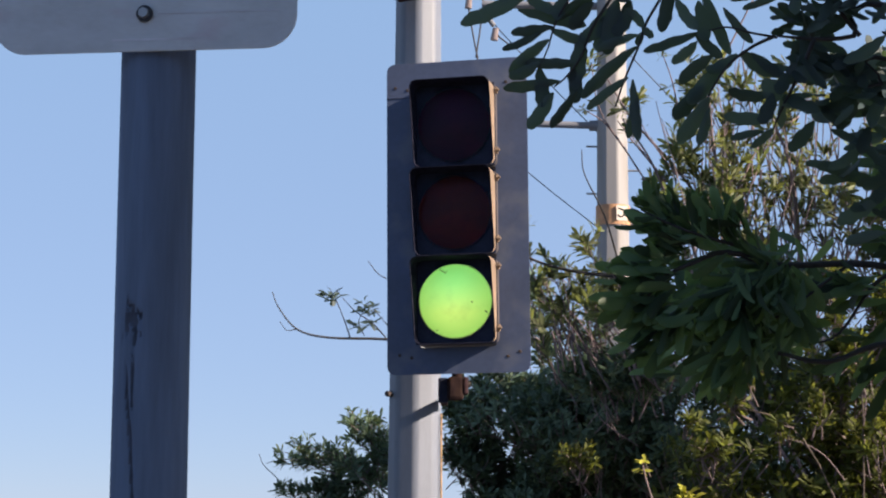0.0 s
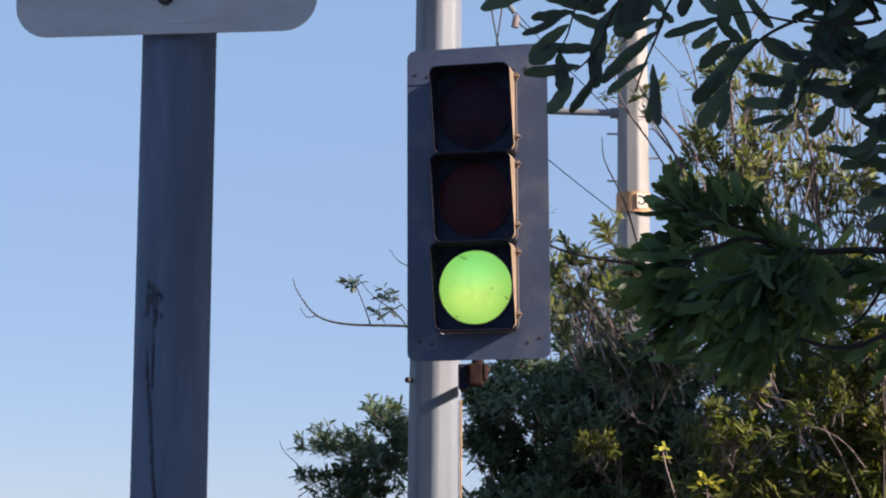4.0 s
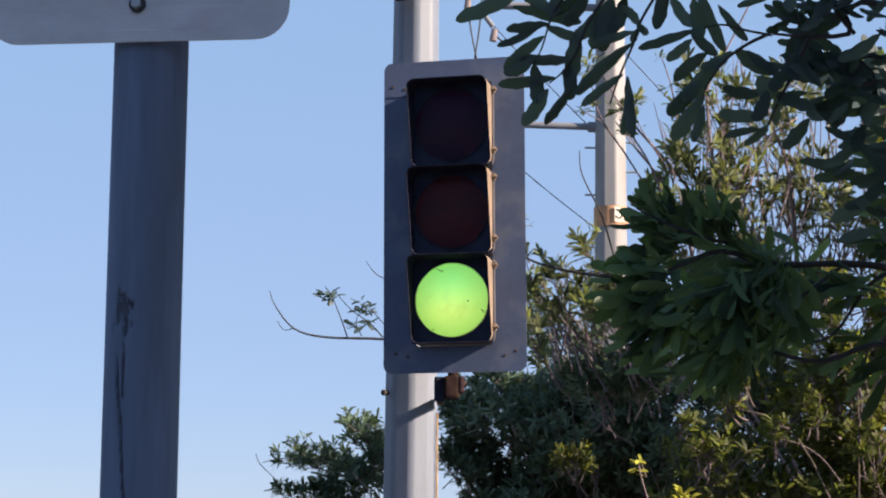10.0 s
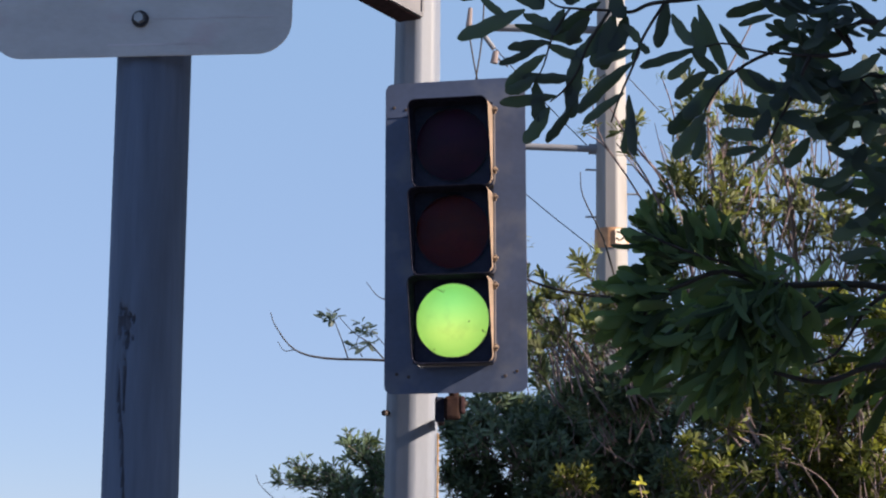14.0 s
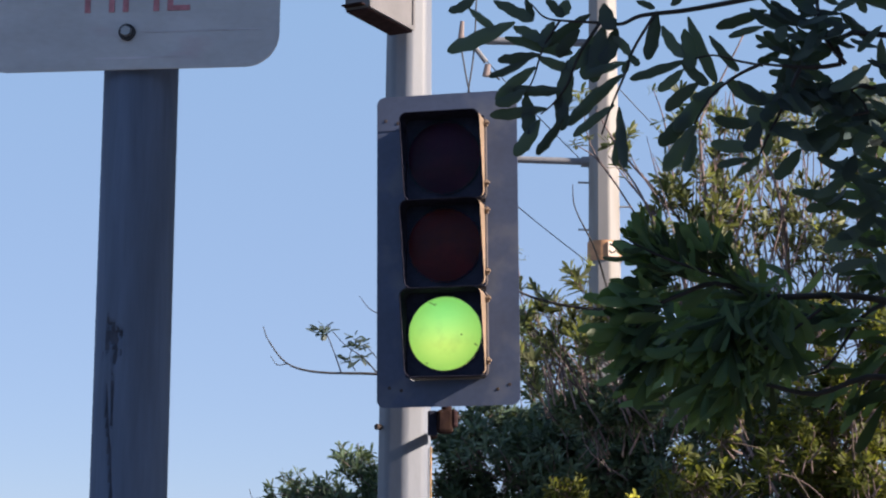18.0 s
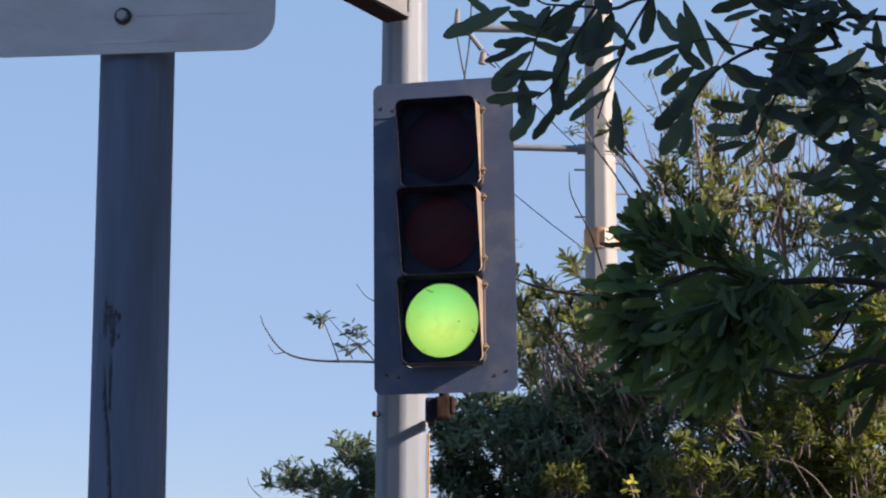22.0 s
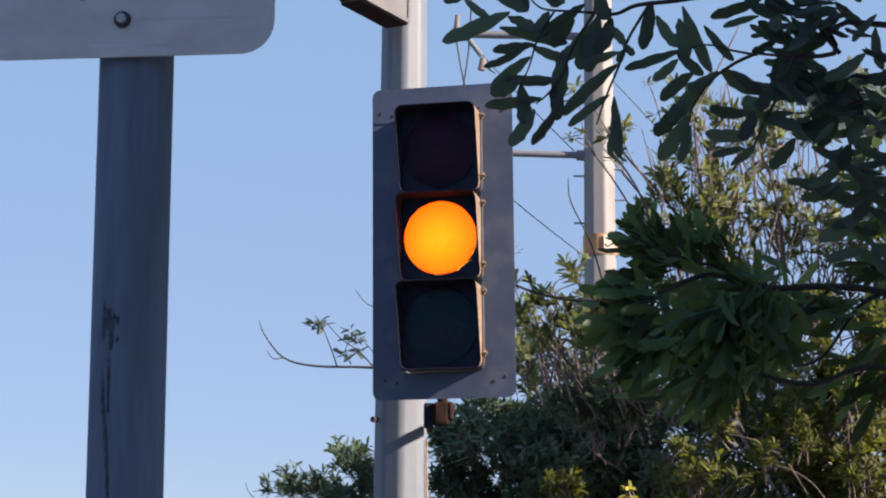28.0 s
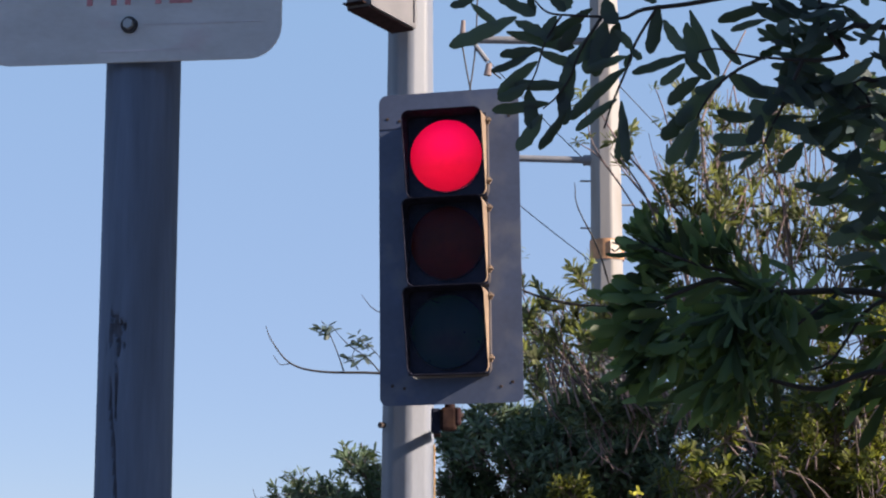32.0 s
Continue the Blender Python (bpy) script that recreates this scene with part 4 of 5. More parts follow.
for c, axis, spread, n, ln in (
        ((0.743, 5.54, 2.583), 158, 24, 8, 0.151), ((0.652, 5.52, 2.619), 155, 32, 8, 0.125), ((0.612, 5.51, 2.650), 140, 38, 5, 0.095),
        ((0.770, 5.54, 2.565), 112, 20, 5, 0.139), ((0.850, 5.56, 2.576), 95, 16, 5, 0.135), ((0.735, 5.53, 2.550), 180, 24, 8, 0.150),
        ((1.009, 5.59, 2.496), 140, 38, 9, 0.142), ((0.907, 5.57, 2.516), 150, 32, 6, 0.128), ((0.653, 5.52, 2.437), 195, 32, 11, 0.192),
        ((0.612, 5.51, 2.375), 215, 28, 10, 0.157), ((0.668, 5.52, 2.471), 165, 18, 6, 0.164), ((1.007, 5.59, 2.467), 225, 32, 11, 0.178),
        ((0.981, 5.59, 2.459), 260, 28, 9, 0.196), ((1.055, 5.6, 2.452), 290, 28, 8, 0.169), ((0.887, 5.57, 2.384), 225, 28, 9, 0.160),
        ((0.923, 5.58, 2.341), 250, 34, 11, 0.157), ((0.795, 5.55, 2.408), 215, 24, 6, 0.142), ((1.317, 5.65, 2.432), 190, 20, 9, 0.175),
        ((1.300, 5.65, 2.446), 165, 14, 4, 0.118), ((0.854, 5.56, 2.186), 228, 28, 12, 0.178), ((0.901, 5.57, 2.211), 250, 24, 9, 0.164),
        ((0.994, 5.59, 2.252), 235, 34, 4, 0.140),
        ((1.090, 5.61, 2.345), 260, 30, 8, 0.150), ((0.653, 5.55, 2.416), 195, 26, 9, 0.150), ((0.643, 5.55, 2.353), 205, 26, 9, 0.160),
        ((0.624, 5.55, 2.291), 212, 26, 9, 0.150), ((0.677, 5.55, 2.255), 225, 30, 9, 0.150), ((0.723, 5.55, 2.336), 215, 34, 9, 0.150), ((0.600, 5.55, 2.443), 188, 22, 7, 0.130),
        ((0.918, 5.55, 2.337), 240, 40, 9, 0.170),
        ((0.674, 5.55, 2.642), 125, 40, 8, 0.120), ((0.736, 5.55, 2.615), 110, 40, 8, 0.130), ((0.808, 5.55, 2.597), 120, 40, 8, 0.130), ((0.708, 5.55, 2.552), 170, 50, 9, 0.130), ((0.824, 5.55, 2.534), 150, 50, 8, 0.140), ((0.923, 5.55, 2.571), 120, 40, 7, 0.130), ((0.903, 5.55, 2.444), 230, 50, 9, 0.150), ((1.009, 5.55, 2.427), 250, 50, 9, 0.150)):
    fan(c, axis, n + 3, ln, spread * 1.25)
mid_crown = Pile()
for c, axis, n in (((1.327, 5.8, 2.249), 200, 5), ((1.470, 5.8, 2.370), 190, 5), ((1.497, 5.8, 2.596), 165, 9), ((1.513, 5.8, 2.758), 175, 6), ((1.460, 5.8, 2.853), 200, 5), ((1.464, 5.8, 2.203), 220, 5)):
    fan(c, axis, n + 3, 0.171, 55, mid_crown)
for (x0, x1), (z0, z1), (y0, y1), count in (((0.80, 1.16), (2.22, 2.45), (5.9, 6.3), 24), ((0.74, 1.20), (2.40, 2.56), (5.9, 6.3), 20)):
    for k in range(count):
        c = Vector((mg.uniform(x0, x1), mg.uniform(y0, y1), mg.uniform(z0, z1)))
        fan(c, mg.uniform(0, 360), 9, 0.17, 120, mid_crown)
# unseen tufts farther right, added to keep the sun off the fans
for k in range(480):
    c = Vector((mg.uniform(1.85, 3.3), mg.uniform(4.6, 5.6), mg.uniform(1.9, 4.1)))
    whorl(mid, c - MID_AT, None, 9, 0.19, 0.25, 1.0, mg, 1.0, mid_crown, wide=0.24)
raw("crown", mid_crown.v, mid_crown.f, MID_LEAVES, mid, "long deep green leaves", "stuff")


# ---- bushy trees behind the signal ----
def bush(name, at, label, leaf_mat, blobs, leaf_len, seed, limbs, shoot=0.16, twiggy=0.5, thick=1.35, per=9, limb=0.012):
    """A bushy tree: trunk, limbs, fine twigs that end in tufts of small leaves. blobs: centre, half sizes, tufts."""
    gen = random.Random(seed)
    at = Vector(at)
    t = thing(name, Matrix.Translation(at), label, name)
    pile = Pile()
    pile.twig([(0, 0, 0), (0.1, 0, 0.5), (0.05, 0, 1.0), (0.15, 0.1, 1.6)], 0.11, 0.06, 12)
    raw("trunk", pile.v, pile.f, BARK, t, "grey-brown trunk")
    for pts in limbs:
        pile = Pile()
        pile.twig([Vector(q) - at for q in pts], limb, limb * 0.35, 7)
        raw("limb", pile.v, pile.f, BARK, t)
    twigs, leaves = Pile(), Pile()
    for (c, half, count, *more) in blobs:
        c, half = Vector(c) - at, Vector(half)
        aim = more[0] if more else 0.5
        for k in range(int(count * thick)):
            while True:
                q = Vector((gen.uniform(-1, 1), gen.uniform(-1, 1), gen.uniform(-1, 1)))
                if q.length <= 1:
                    break
            tip = c + Vector((q.x * half.x, q.y * half.y, q.z * half.z))
            up = Vector((q.x * 0.8, q.y * 0.5, aim + gen.uniform(-0.4, 0.5)))
            up.normalize()
            if gen.random() < twiggy:
                root = tip - up * shoot * gen.uniform(0.8, 2.2) + Vector((gen.uniform(-1, 1), gen.uniform(-1, 1), gen.uniform(-0.4, 0.2))) * shoot * 0.6
                twigs.twig([root, (root + tip) / 2 + Vector((gen.uniform(-1, 1), 0, gen.uniform(-1, 1))) * shoot * 0.12, tip], 0.0055, 0.0025, 3, 2)
            for j in range(per + 3):
                a = gen.uniform(0, 2 * math.pi)
                side = up.orthogonal().normalized()
                side = (side * math.cos(a) + up.cross(side) * math.sin(a))
                d = up * gen.uniform(0.1, 1.2) + side
                l = leaf_len * gen.uniform(0.6, 1.15)
                leaves.add(*leaf(tip - up * gen.uniform(0, 1) * leaf_len * 0.9, d, up, l, l * 0.28, gen.uniform(-0.1, 0.25), 0.15, SHORT))
    raw("twigwork", twigs.v, twigs.f, TWIG, t, "fine grey-pink twigs", "stuff")
    raw("crown", leaves.v, leaves.f, leaf_mat, t, "", "stuff")
    return t


# low dense bush, with a spray towards the open sky
low_bush = bush("bush", (1.2, 12.9, -0.05), "dense dark green bush with small leathery leaves", DENSE_LEAF, [
    ((0.469, 12.6, 1.671), (0.721, 0.7, 0.280), 300), ((1.240, 12.4, 1.771), (0.592, 0.7, 0.315), 280), ((2.019, 12.4, 1.813), (0.592, 0.7, 0.355), 260), ((2.800, 12.4, 1.855), (0.592, 0.7, 0.394), 260), ((-1.127, 13, 1.920), (0.16, 0.3, 0.05), 16), ((-0.903, 13, 1.971), (0.16, 0.3, 0.08), 26), ((-0.699, 13, 2.035), (0.14, 0.3, 0.10), 26), ((-0.557, 13, 2.179), (0.10, 0.3, 0.12), 22), ((-0.838, 13, 1.830), (0.25, 0.3, 0.08), 40), ((2.3, 13.0, 2.25), (0.7, 0.4, 0.40), 260), ((-0.821, 13, 1.766), (0.372, 0.5, 0.165), 30), ((0.45, 12.8, 1.95), (0.38, 0.5, 0.30), 150), ((1.25, 12.8, 2.05), (0.45, 0.5, 0.32), 210),
    ((-0.371, 12.8, 2.204), (0.163, 0.3, 0.204), 26), ((-0.579, 13, 1.989), (0.289, 0.6, 0.124), 10),
    ((0.423, 12.4, 2.425), (0.473, 0.8, 0.197), 170), ((0.756, 12.4, 2.154), (0.296, 0.8, 0.355), 170), ((0.918, 12.2, 2.300), (0.543, 0.8, 0.427), 420),
    ((0.152, 12.6, 2.139), (0.280, 0.3, 0.200), 66), ((0.071, 12.6, 2.475), (0.180, 0.3, 0.160), 60), ((0.092, 12.6, 2.198), (0.180, 0.3, 0.160), 34), ((0.628, 12.6, 1.847), (0.441, 0.8, 0.200), 100), ((0.818, 12.4, 2.682), (0.276, 0.6, 0.118), 34), ((1.456, 12.2, 2.150), (0.582, 0.8, 0.349), 320),
    ((1.251, 12.4, 2.626), (0.434, 0.7, 0.315), 220), ((0.984, 10.4, 2.550), (0.397, 0.25, 0.139), 90), ((2.039, 12.9, 2.710), (0.492, 0.5, 0.328), 200), ((2.616, 12.9, 2.795), (0.492, 0.5, 0.328), 200), ((3.110, 12.9, 2.838), (0.410, 0.5, 0.369), 150), ((0.571, 12.6, 2.658), (0.240, 0.4, 0.104), 40), ((0.270, 12.6, 2.636), (0.240, 0.4, 0.200), 70)],
    0.082, 31, [[(1.2, 12.9, 1.2), (0.311, 12.6, 2.081), (-0.330, 12.8, 2.165), (-0.929, 13.3, 2.099)], [(1.2, 12.9, 1.3), (0.466, 12.5, 2.196), (-0.500, 13, 2.253), (-0.627, 13, 2.498)],
                [(1.3, 12.9, 1.4), (0.856, 12.4, 2.545), (0.700, 12.4, 2.820)], [(1.4, 12.9, 1.4), (1.315, 12.3, 2.385), (1.173, 12.4, 2.783)],
                [(1.583, 12, 2.142), (1.134, 12, 2.613), (0.983, 12, 2.784), (0.946, 12, 2.937)]], 0.14, 0.35, limb=0.009)

# the bare spray that reaches past the signal
for pts, r0, r1 in (([(-0.101, 13.9, 3.045), (-0.531, 13.9, 3.096), (-0.988, 13.9, 3.107), (-1.234, 13.9, 3.173), (-1.384, 13.9, 3.351), (-1.431, 13.9, 3.467)], 0.018, 0.004),
                    ([(-1.234, 13.9, 3.173), (-1.313, 13.9, 3.163), (-1.368, 13.9, 3.235)], 0.006, 0.003), ([(-0.811, 13.9, 3.108), (-0.867, 13.9, 3.264), (-0.941, 13.9, 3.434), (-0.995, 13.9, 3.510)], 0.008, 0.003),
                    ([(-0.532, 13.9, 3.110), (-0.635, 13.9, 3.221), (-0.792, 13.9, 3.332), (-0.928, 13.9, 3.488)], 0.009, 0.003), ([(-0.700, 13.9, 3.122), (-0.746, 13.9, 3.229), (-0.703, 13.9, 3.332)], 0.006, 0.003),
                    ([(-0.457, 13.9, 3.132), (-0.569, 13.9, 3.266), (-0.636, 13.9, 3.332)], 0.006, 0.003), ([(-0.372, 13.9, 3.535), (-0.573, 13.9, 3.597), (-0.677, 13.9, 3.714)], 0.008, 0.003),
                    ([(-0.760, 13.3, 1.996), (-1.181, 13.3, 2.130), (-1.390, 13.3, 2.104)], 0.008, 0.003), ([(-1.304, 13.3, 1.993), (-1.411, 13.3, 2.096), (-1.442, 13.3, 2.171)], 0.005, 0.003)):
    sp = Pile()
    sp.twig([Vector(q) - Vector((1.2, 12.9, -0.05)) for q in pts], r0 * 0.75, r1 * 0.75, 5)
    raw("twig", sp.v, sp.f, DARK_TWIG, low_bush)
sl, sg = Pile(), random.Random(5)
for c, n in (((-0.940, 13.9, 3.425), 9), ((-1.003, 13.9, 3.433), 4), ((-0.698, 13.9, 3.301), 10), ((-0.768, 13.9, 3.211), 10), ((-0.653, 13.9, 3.220), 8), ((-0.637, 13.9, 3.346), 6), ((-0.717, 13.9, 3.377), 4)):
    whorl(low_bush, Vector(c) - Vector((1.2, 12.9, -0.05)), None, n + 4, 0.102, -0.2, 0.8, sg, 1.1, sl, shape=SHORT, wide=0.34)
raw("spray", sl.v, sl.f, NEAR_LEAVES, low_bush, "", "stuff")

# dark branch across the gap beside the signal
sp = Pile()
sp.twig([Vector(q) - Vector((1.2, 12.9, -0.05)) for q in ((1.175, 10, 2.966), (0.984, 10, 3.049), (0.695, 10, 3.089), (0.487, 10, 3.140), (0.310, 10, 3.224))], 0.012, 0.006, 6)
raw("branch", sp.v, sp.f, DARK_TWIG, low_bush)
# lone bare twig in front of the far pole
sp = Pile()
sp.twig([Vector(q) - Vector((1.2, 12.9, -0.05)) for q in ((1.143, 12, 3.363), (1.031, 12, 3.754), (0.893, 12, 4.049), (0.875, 12, 4.220))], 0.008, 0.003, 5)
raw("twig", sp.v, sp.f, DARK_TWIG, low_bush)

# airy olive tree: long thin shoots with leaves on their upper parts
def airy_tree(at, label, sets, seed, leaf_len, limbs, mat=BUSH_LEAF, thin=0.0070, name="tree"):
    """sets: roots (x, z ranges), tips (x, z ranges), depth, number of shoots."""
    gen, at = random.Random(seed), Vector(at)
    t = thing(name, Matrix.Translation(at), label, name)
    pile = Pile()
    pile.twig([(0, 0, 0), (0.1, 0, 0.5), (0.05, 0, 1.0), (0.15, 0.1, 1.6)], 0.11, 0.06, 12)
    raw("trunk", pile.v, pile.f, BARK, t, "grey-brown trunk")
    for pts in limbs:
        pile = Pile()
        pile.twig([Vector(q) - at for q in pts], 0.012, 0.005, 7)
        raw("limb", pile.v, pile.f, TWIG, t)
    twigs, leaves = Pile(), Pile()
    for (r0, r1), (t0, t1), deep, count, bare in sets:
        for k in range(count if bare > 1 else int(count * 0.7)):
            y = deep + gen.uniform(-0.45, 0.45)
            u = gen.random()
            root = Vector((r0[0] + (r1[0] - r0[0]) * u, y, r0[1] + (r1[1] - r0[1]) * gen.random()))
            v = min(1, max(0, u + gen.uniform(-0.3, 0.3)))
            tip = Vector((t0[0] + (t1[0] - t0[0]) * v, y + gen.uniform(-0.3, 0.3), t0[1] + (t1[1] - t0[1]) * gen.random()))
            bend = Vector((gen.uniform(-1, 1), gen.uniform(-1, 1), gen.uniform(-0.3, 1))) * (tip - root).length * 0.10
            path = smooth_path([root, root.lerp(tip, 0.5) + bend, tip], 8)
            twigs.add(*tube([p - at for p in path], [thin * (1 - 0.65 * i / (len(path) - 1)) for i in range(len(path))], 4))
            for i, p in enumerate(path):
                f = i / (len(path) - 1)
                if f < bare:
                    continue
                up = (path[min(i + 1, len(path) - 1)] - path[i - 1]).normalized()
                spots = [(p, up, 13 if f > 0.97 else 3)]
                if gen.random() < 0.55:
                    side = Vector((gen.uniform(-1, 1), gen.uniform(-1, 1), gen.uniform(0, 1))).normalized()
                    q = p + (side * 0.8 + up * 0.5) * gen.uniform(0.06, 0.16)
                    twigs.add(*tube([p - at, q - at], [0.003, 0.002], 3))
                    spots.append((q, side, 12))
                for q, d0, n in spots:
                    for j in range(n):
                        sd = d0.orthogonal().normalized()
                        an = gen.uniform(0, 2 * math.pi)
                        sd = sd * math.cos(an) + d0.cross(sd) * math.sin(an)
                        d = d0 * gen.uniform(0.4, 1.6) + sd
                        ln = leaf_len * gen.uniform(0.6, 1.15)
                        leaves.add(*leaf(q - at - d0 * gen.uniform(0, 0.06), d, d0, ln, ln * 0.24, gen.uniform(-0.1, 0.25), 0.15, SHORT))
    raw("twigwork", twigs.v, twigs.f, TWIG, t, "fine grey-pink twigs", "stuff")
    raw("crown", leaves.v, leaves.f, mat, t, "", "stuff")
    return t


airy = airy_tree((2.4, 11.0, -0.05), "airy olive-green tree with many bare twigs", [
    (((1.395, 2.868), (2.738, 3.087)), ((1.45, 3.544), (2.860, 4.429)), 11.0, 24, 0.74),
    (((1.324, 2.867), (2.738, 3.087)), ((1.28, 3.293), (2.839, 3.878)), 10.8, 44, 0.62),
    (((1.823, 3.153), (2.751, 3.444)), ((1.525, 4.237), (2.940, 4.652)), 11.2, 16, 0.76),
    (((1.028, 2.388), (1.293, 2.779)), ((0.430, 2.775), (0.907, 3.255)), 10.2, 9, 0.5),
    (((0.705, 2.515), (1.098, 2.778)), ((0.479, 2.775), (0.971, 3.106)), 10.2, 5, 0.45),
    (((1.324, 2.867), (2.738, 3.087)), ((1.263, 3.508), (2.857, 4.355)), 11.0, 52, 2.0),
    (((0.760, 2.514), (2.524, 3.015)), ((0.517, 3.004), (2.751, 3.444)), 10.9, 45, 2.0),
    (((1.028, 2.300), (1.517, 2.648)), ((0.755, 2.783), (1.563, 3.209)), 10.9, 16, 2.0),
    (((0.581, 2.393), (1.335, 2.593)), ((0.467, 2.588), (1.346, 3.189)), 10.3, 9, 0.45),
    (((0.60, 2.40), (1.10, 2.70)), ((0.45, 2.80), (1.00, 3.25)), 10.4, 34, 2.0),
    (((1.408, 3.653), (1.268, 3.870)), ((0.986, 4.161), (1.167, 4.346)), 11.0, 3, 0.8),
    (((1.566, 3.582), (1.694, 3.727)), ((1.508, 4.311), (1.800, 4.497)), 11.0, 10, 2.0),
    (((1.60, 3.45), (2.30, 3.70)), ((1.55, 4.05), (2.35, 4.55)), 11.1, 19, 0.76),
    (((1.60, 3.35), (2.40, 3.60)), ((1.55, 4.00), (2.45, 4.70)), 11.1, 12, 2.0),
    (((0.573, 3.201), (0.610, 3.349)), ((0.482, 3.534), (0.556, 3.684)), 11.4, 1, 0.7)],
    77, 0.092, [[(2.5, 11, 1.4), (2.168, 11, 2.872), (1.989, 11, 3.440), (1.821, 11, 4.646)], [(2.4, 11, 1.4), (1.815, 11, 2.799), (1.617, 11, 3.438), (1.617, 11, 4.385)],
                [(2.5, 11, 1.5), (2.335, 10.8, 2.851), (2.425, 10.8, 3.481), (2.309, 10.8, 4.231)], [(2.4, 11, 1.5), (1.638, 11, 2.728), (1.435, 11.3, 3.046), (1.131, 11.5, 3.259), (0.806, 11.6, 3.312), (0.546, 11.6, 3.386), (0.397, 11.6, 3.468)],
                [(1.688, 11, 3.474), (1.411, 11, 3.871), (1.130, 11, 4.198), (0.953, 11, 4.492)], [(2.4, 11, 1.5), (2.495, 10.6, 2.829), (2.585, 10.6, 3.448), (2.499, 10.7, 4.279)],
                [(1.617, 11, 3.438), (1.649, 10.9, 3.733), (1.609, 10.9, 4.096), (1.598, 10.9, 4.363), (1.667, 11, 4.531), (1.753, 11, 4.70), (1.908, 11, 5.006)],
                [(2.168, 11, 2.872), (2.13, 10.9, 3.60), (2.075, 10.9, 3.965), (2.0, 10.9, 4.163), (1.973, 10.9, 4.364), (2.056, 11, 4.448), (2.189, 11, 4.532)],
                [(1.638, 11, 2.728), (1.46, 10.9, 3.45), (1.31, 10.9, 3.732), (1.201, 10.9, 3.963), (1.059, 11, 4.211)],
                [(1.617, 11, 3.438), (1.779, 10.9, 3.766), (1.915, 10.9, 4.03), (2.18, 11, 4.231)]])

# single tufts at the ends of its thin outer stems
tl, tg = Pile(), random.Random(12)
AIRY_AT = Vector((2.4, 11.0, -0.05))
for c, n, ln in (((0.875, 11, 4.585), 16, 30), ((0.838, 11, 4.536), 10, 26), ((0.822, 11, 4.270), 14, 22), ((0.887, 11, 4.307), 9, 20), ((1.094, 11, 4.216), 6, 20), ((1.315, 11, 4.625), 8, 20), ((1.366, 11, 4.413), 9, 22), ((0.455, 11, 3.583), 7, 14), ((0.426, 11, 3.475), 6, 12), ((0.476, 11, 3.522), 5, 12)):
    whorl(airy, Vector(c) - AIRY_AT, None, n, ln * 0.0035, -0.3, 0.8, tg, 1.0, tl, shape=SHORT, wide=0.28)
# thick brushes of leaves in its upper part
for x, z, count in ((1.39, 4.04, 4), (1.46, 3.92, 4), (1.33, 3.88, 3), (1.58, 3.81, 4), (1.66, 3.94, 3), (1.77, 3.86, 2), (2.08, 3.76, 2), (2.26, 3.67, 2), (2.31, 3.94, 3), (2.17, 3.94, 2)):
    for k in range(count):
        c = Vector((x + tg.gauss(0, 0.05), 10.8 + tg.gauss(0, 0.08), z + tg.gauss(0, 0.04)))
        up = Vector((tg.uniform(-0.5, 0.3), tg.uniform(-0.5, 0.2), 1)).normalized()
        for j in range(14):
            side = Vector((tg.uniform(-1, 1), tg.uniform(-1, 1), tg.uniform(-0.3, 0.6)))
            ln = tg.uniform(0.05, 0.095)
            tl.add(*leaf(c + up * tg.uniform(-0.06, 0.05) - AIRY_AT, up * tg.uniform(0.3, 1.2) + side, up, ln, ln * 0.26, tg.uniform(-0.1, 0.25), 0.15, SHORT))
raw("outer_foliage", tl.v, tl.f, BUSH_LEAF, airy, "", "stuff")
for pts in ([(1.301, 11, 3.652), (1.074, 11, 4.015), (0.915, 11, 4.271), (0.867, 11, 4.559)], [(1.074, 11, 4.015), (0.950, 11, 4.179), (0.829, 11, 4.263)], [(1.449, 11, 3.980), (1.391, 11, 4.402), (1.316, 11, 4.643)], [(0.482, 11, 3.289), (0.458, 11, 3.468), (0.448, 11, 3.605)], [(1.409, 11, 3.725), (1.163, 11, 4.015), (1.029, 11, 4.198)]):
    p = Pile()
    p.twig([Vector(q) - AIRY_AT for q in pts], 0.007, 0.003)
    raw("stem", p.v, p.f, TWIG, airy)

# leafy edge of the bush against the sky
airy_tree((0.3, 13.6, -0.05), "leafy dark green shoots at the edge of a bush", [
    (((-0.712, 1.952), (-0.339, 2.016)), ((-1.262, 2.032), (-0.862, 2.219)), 13.2, 14, 0.4),
    (((-0.547, 2.056), (-0.320, 2.181)), ((-0.758, 2.240), (-0.490, 2.491)), 13.2, 14, 0.4),
    (((-0.918, 1.849), (-0.380, 1.933)), ((-1.168, 1.909), (-0.549, 2.159)), 13.2, 6, 0.3),
    (((0.63, 2.55), (1.19, 2.82)), ((0.53, 2.84), (1.16, 3.50)), 13.2, 40, 0.45)],
    78, 0.072, [[(0.3, 13.6, 1.4), (-0.340, 13.2, 2.098), (-0.756, 13.2, 2.137), (-1.172, 13.2, 2.127)]], DENSE_LEAF, 0.005, "bush")

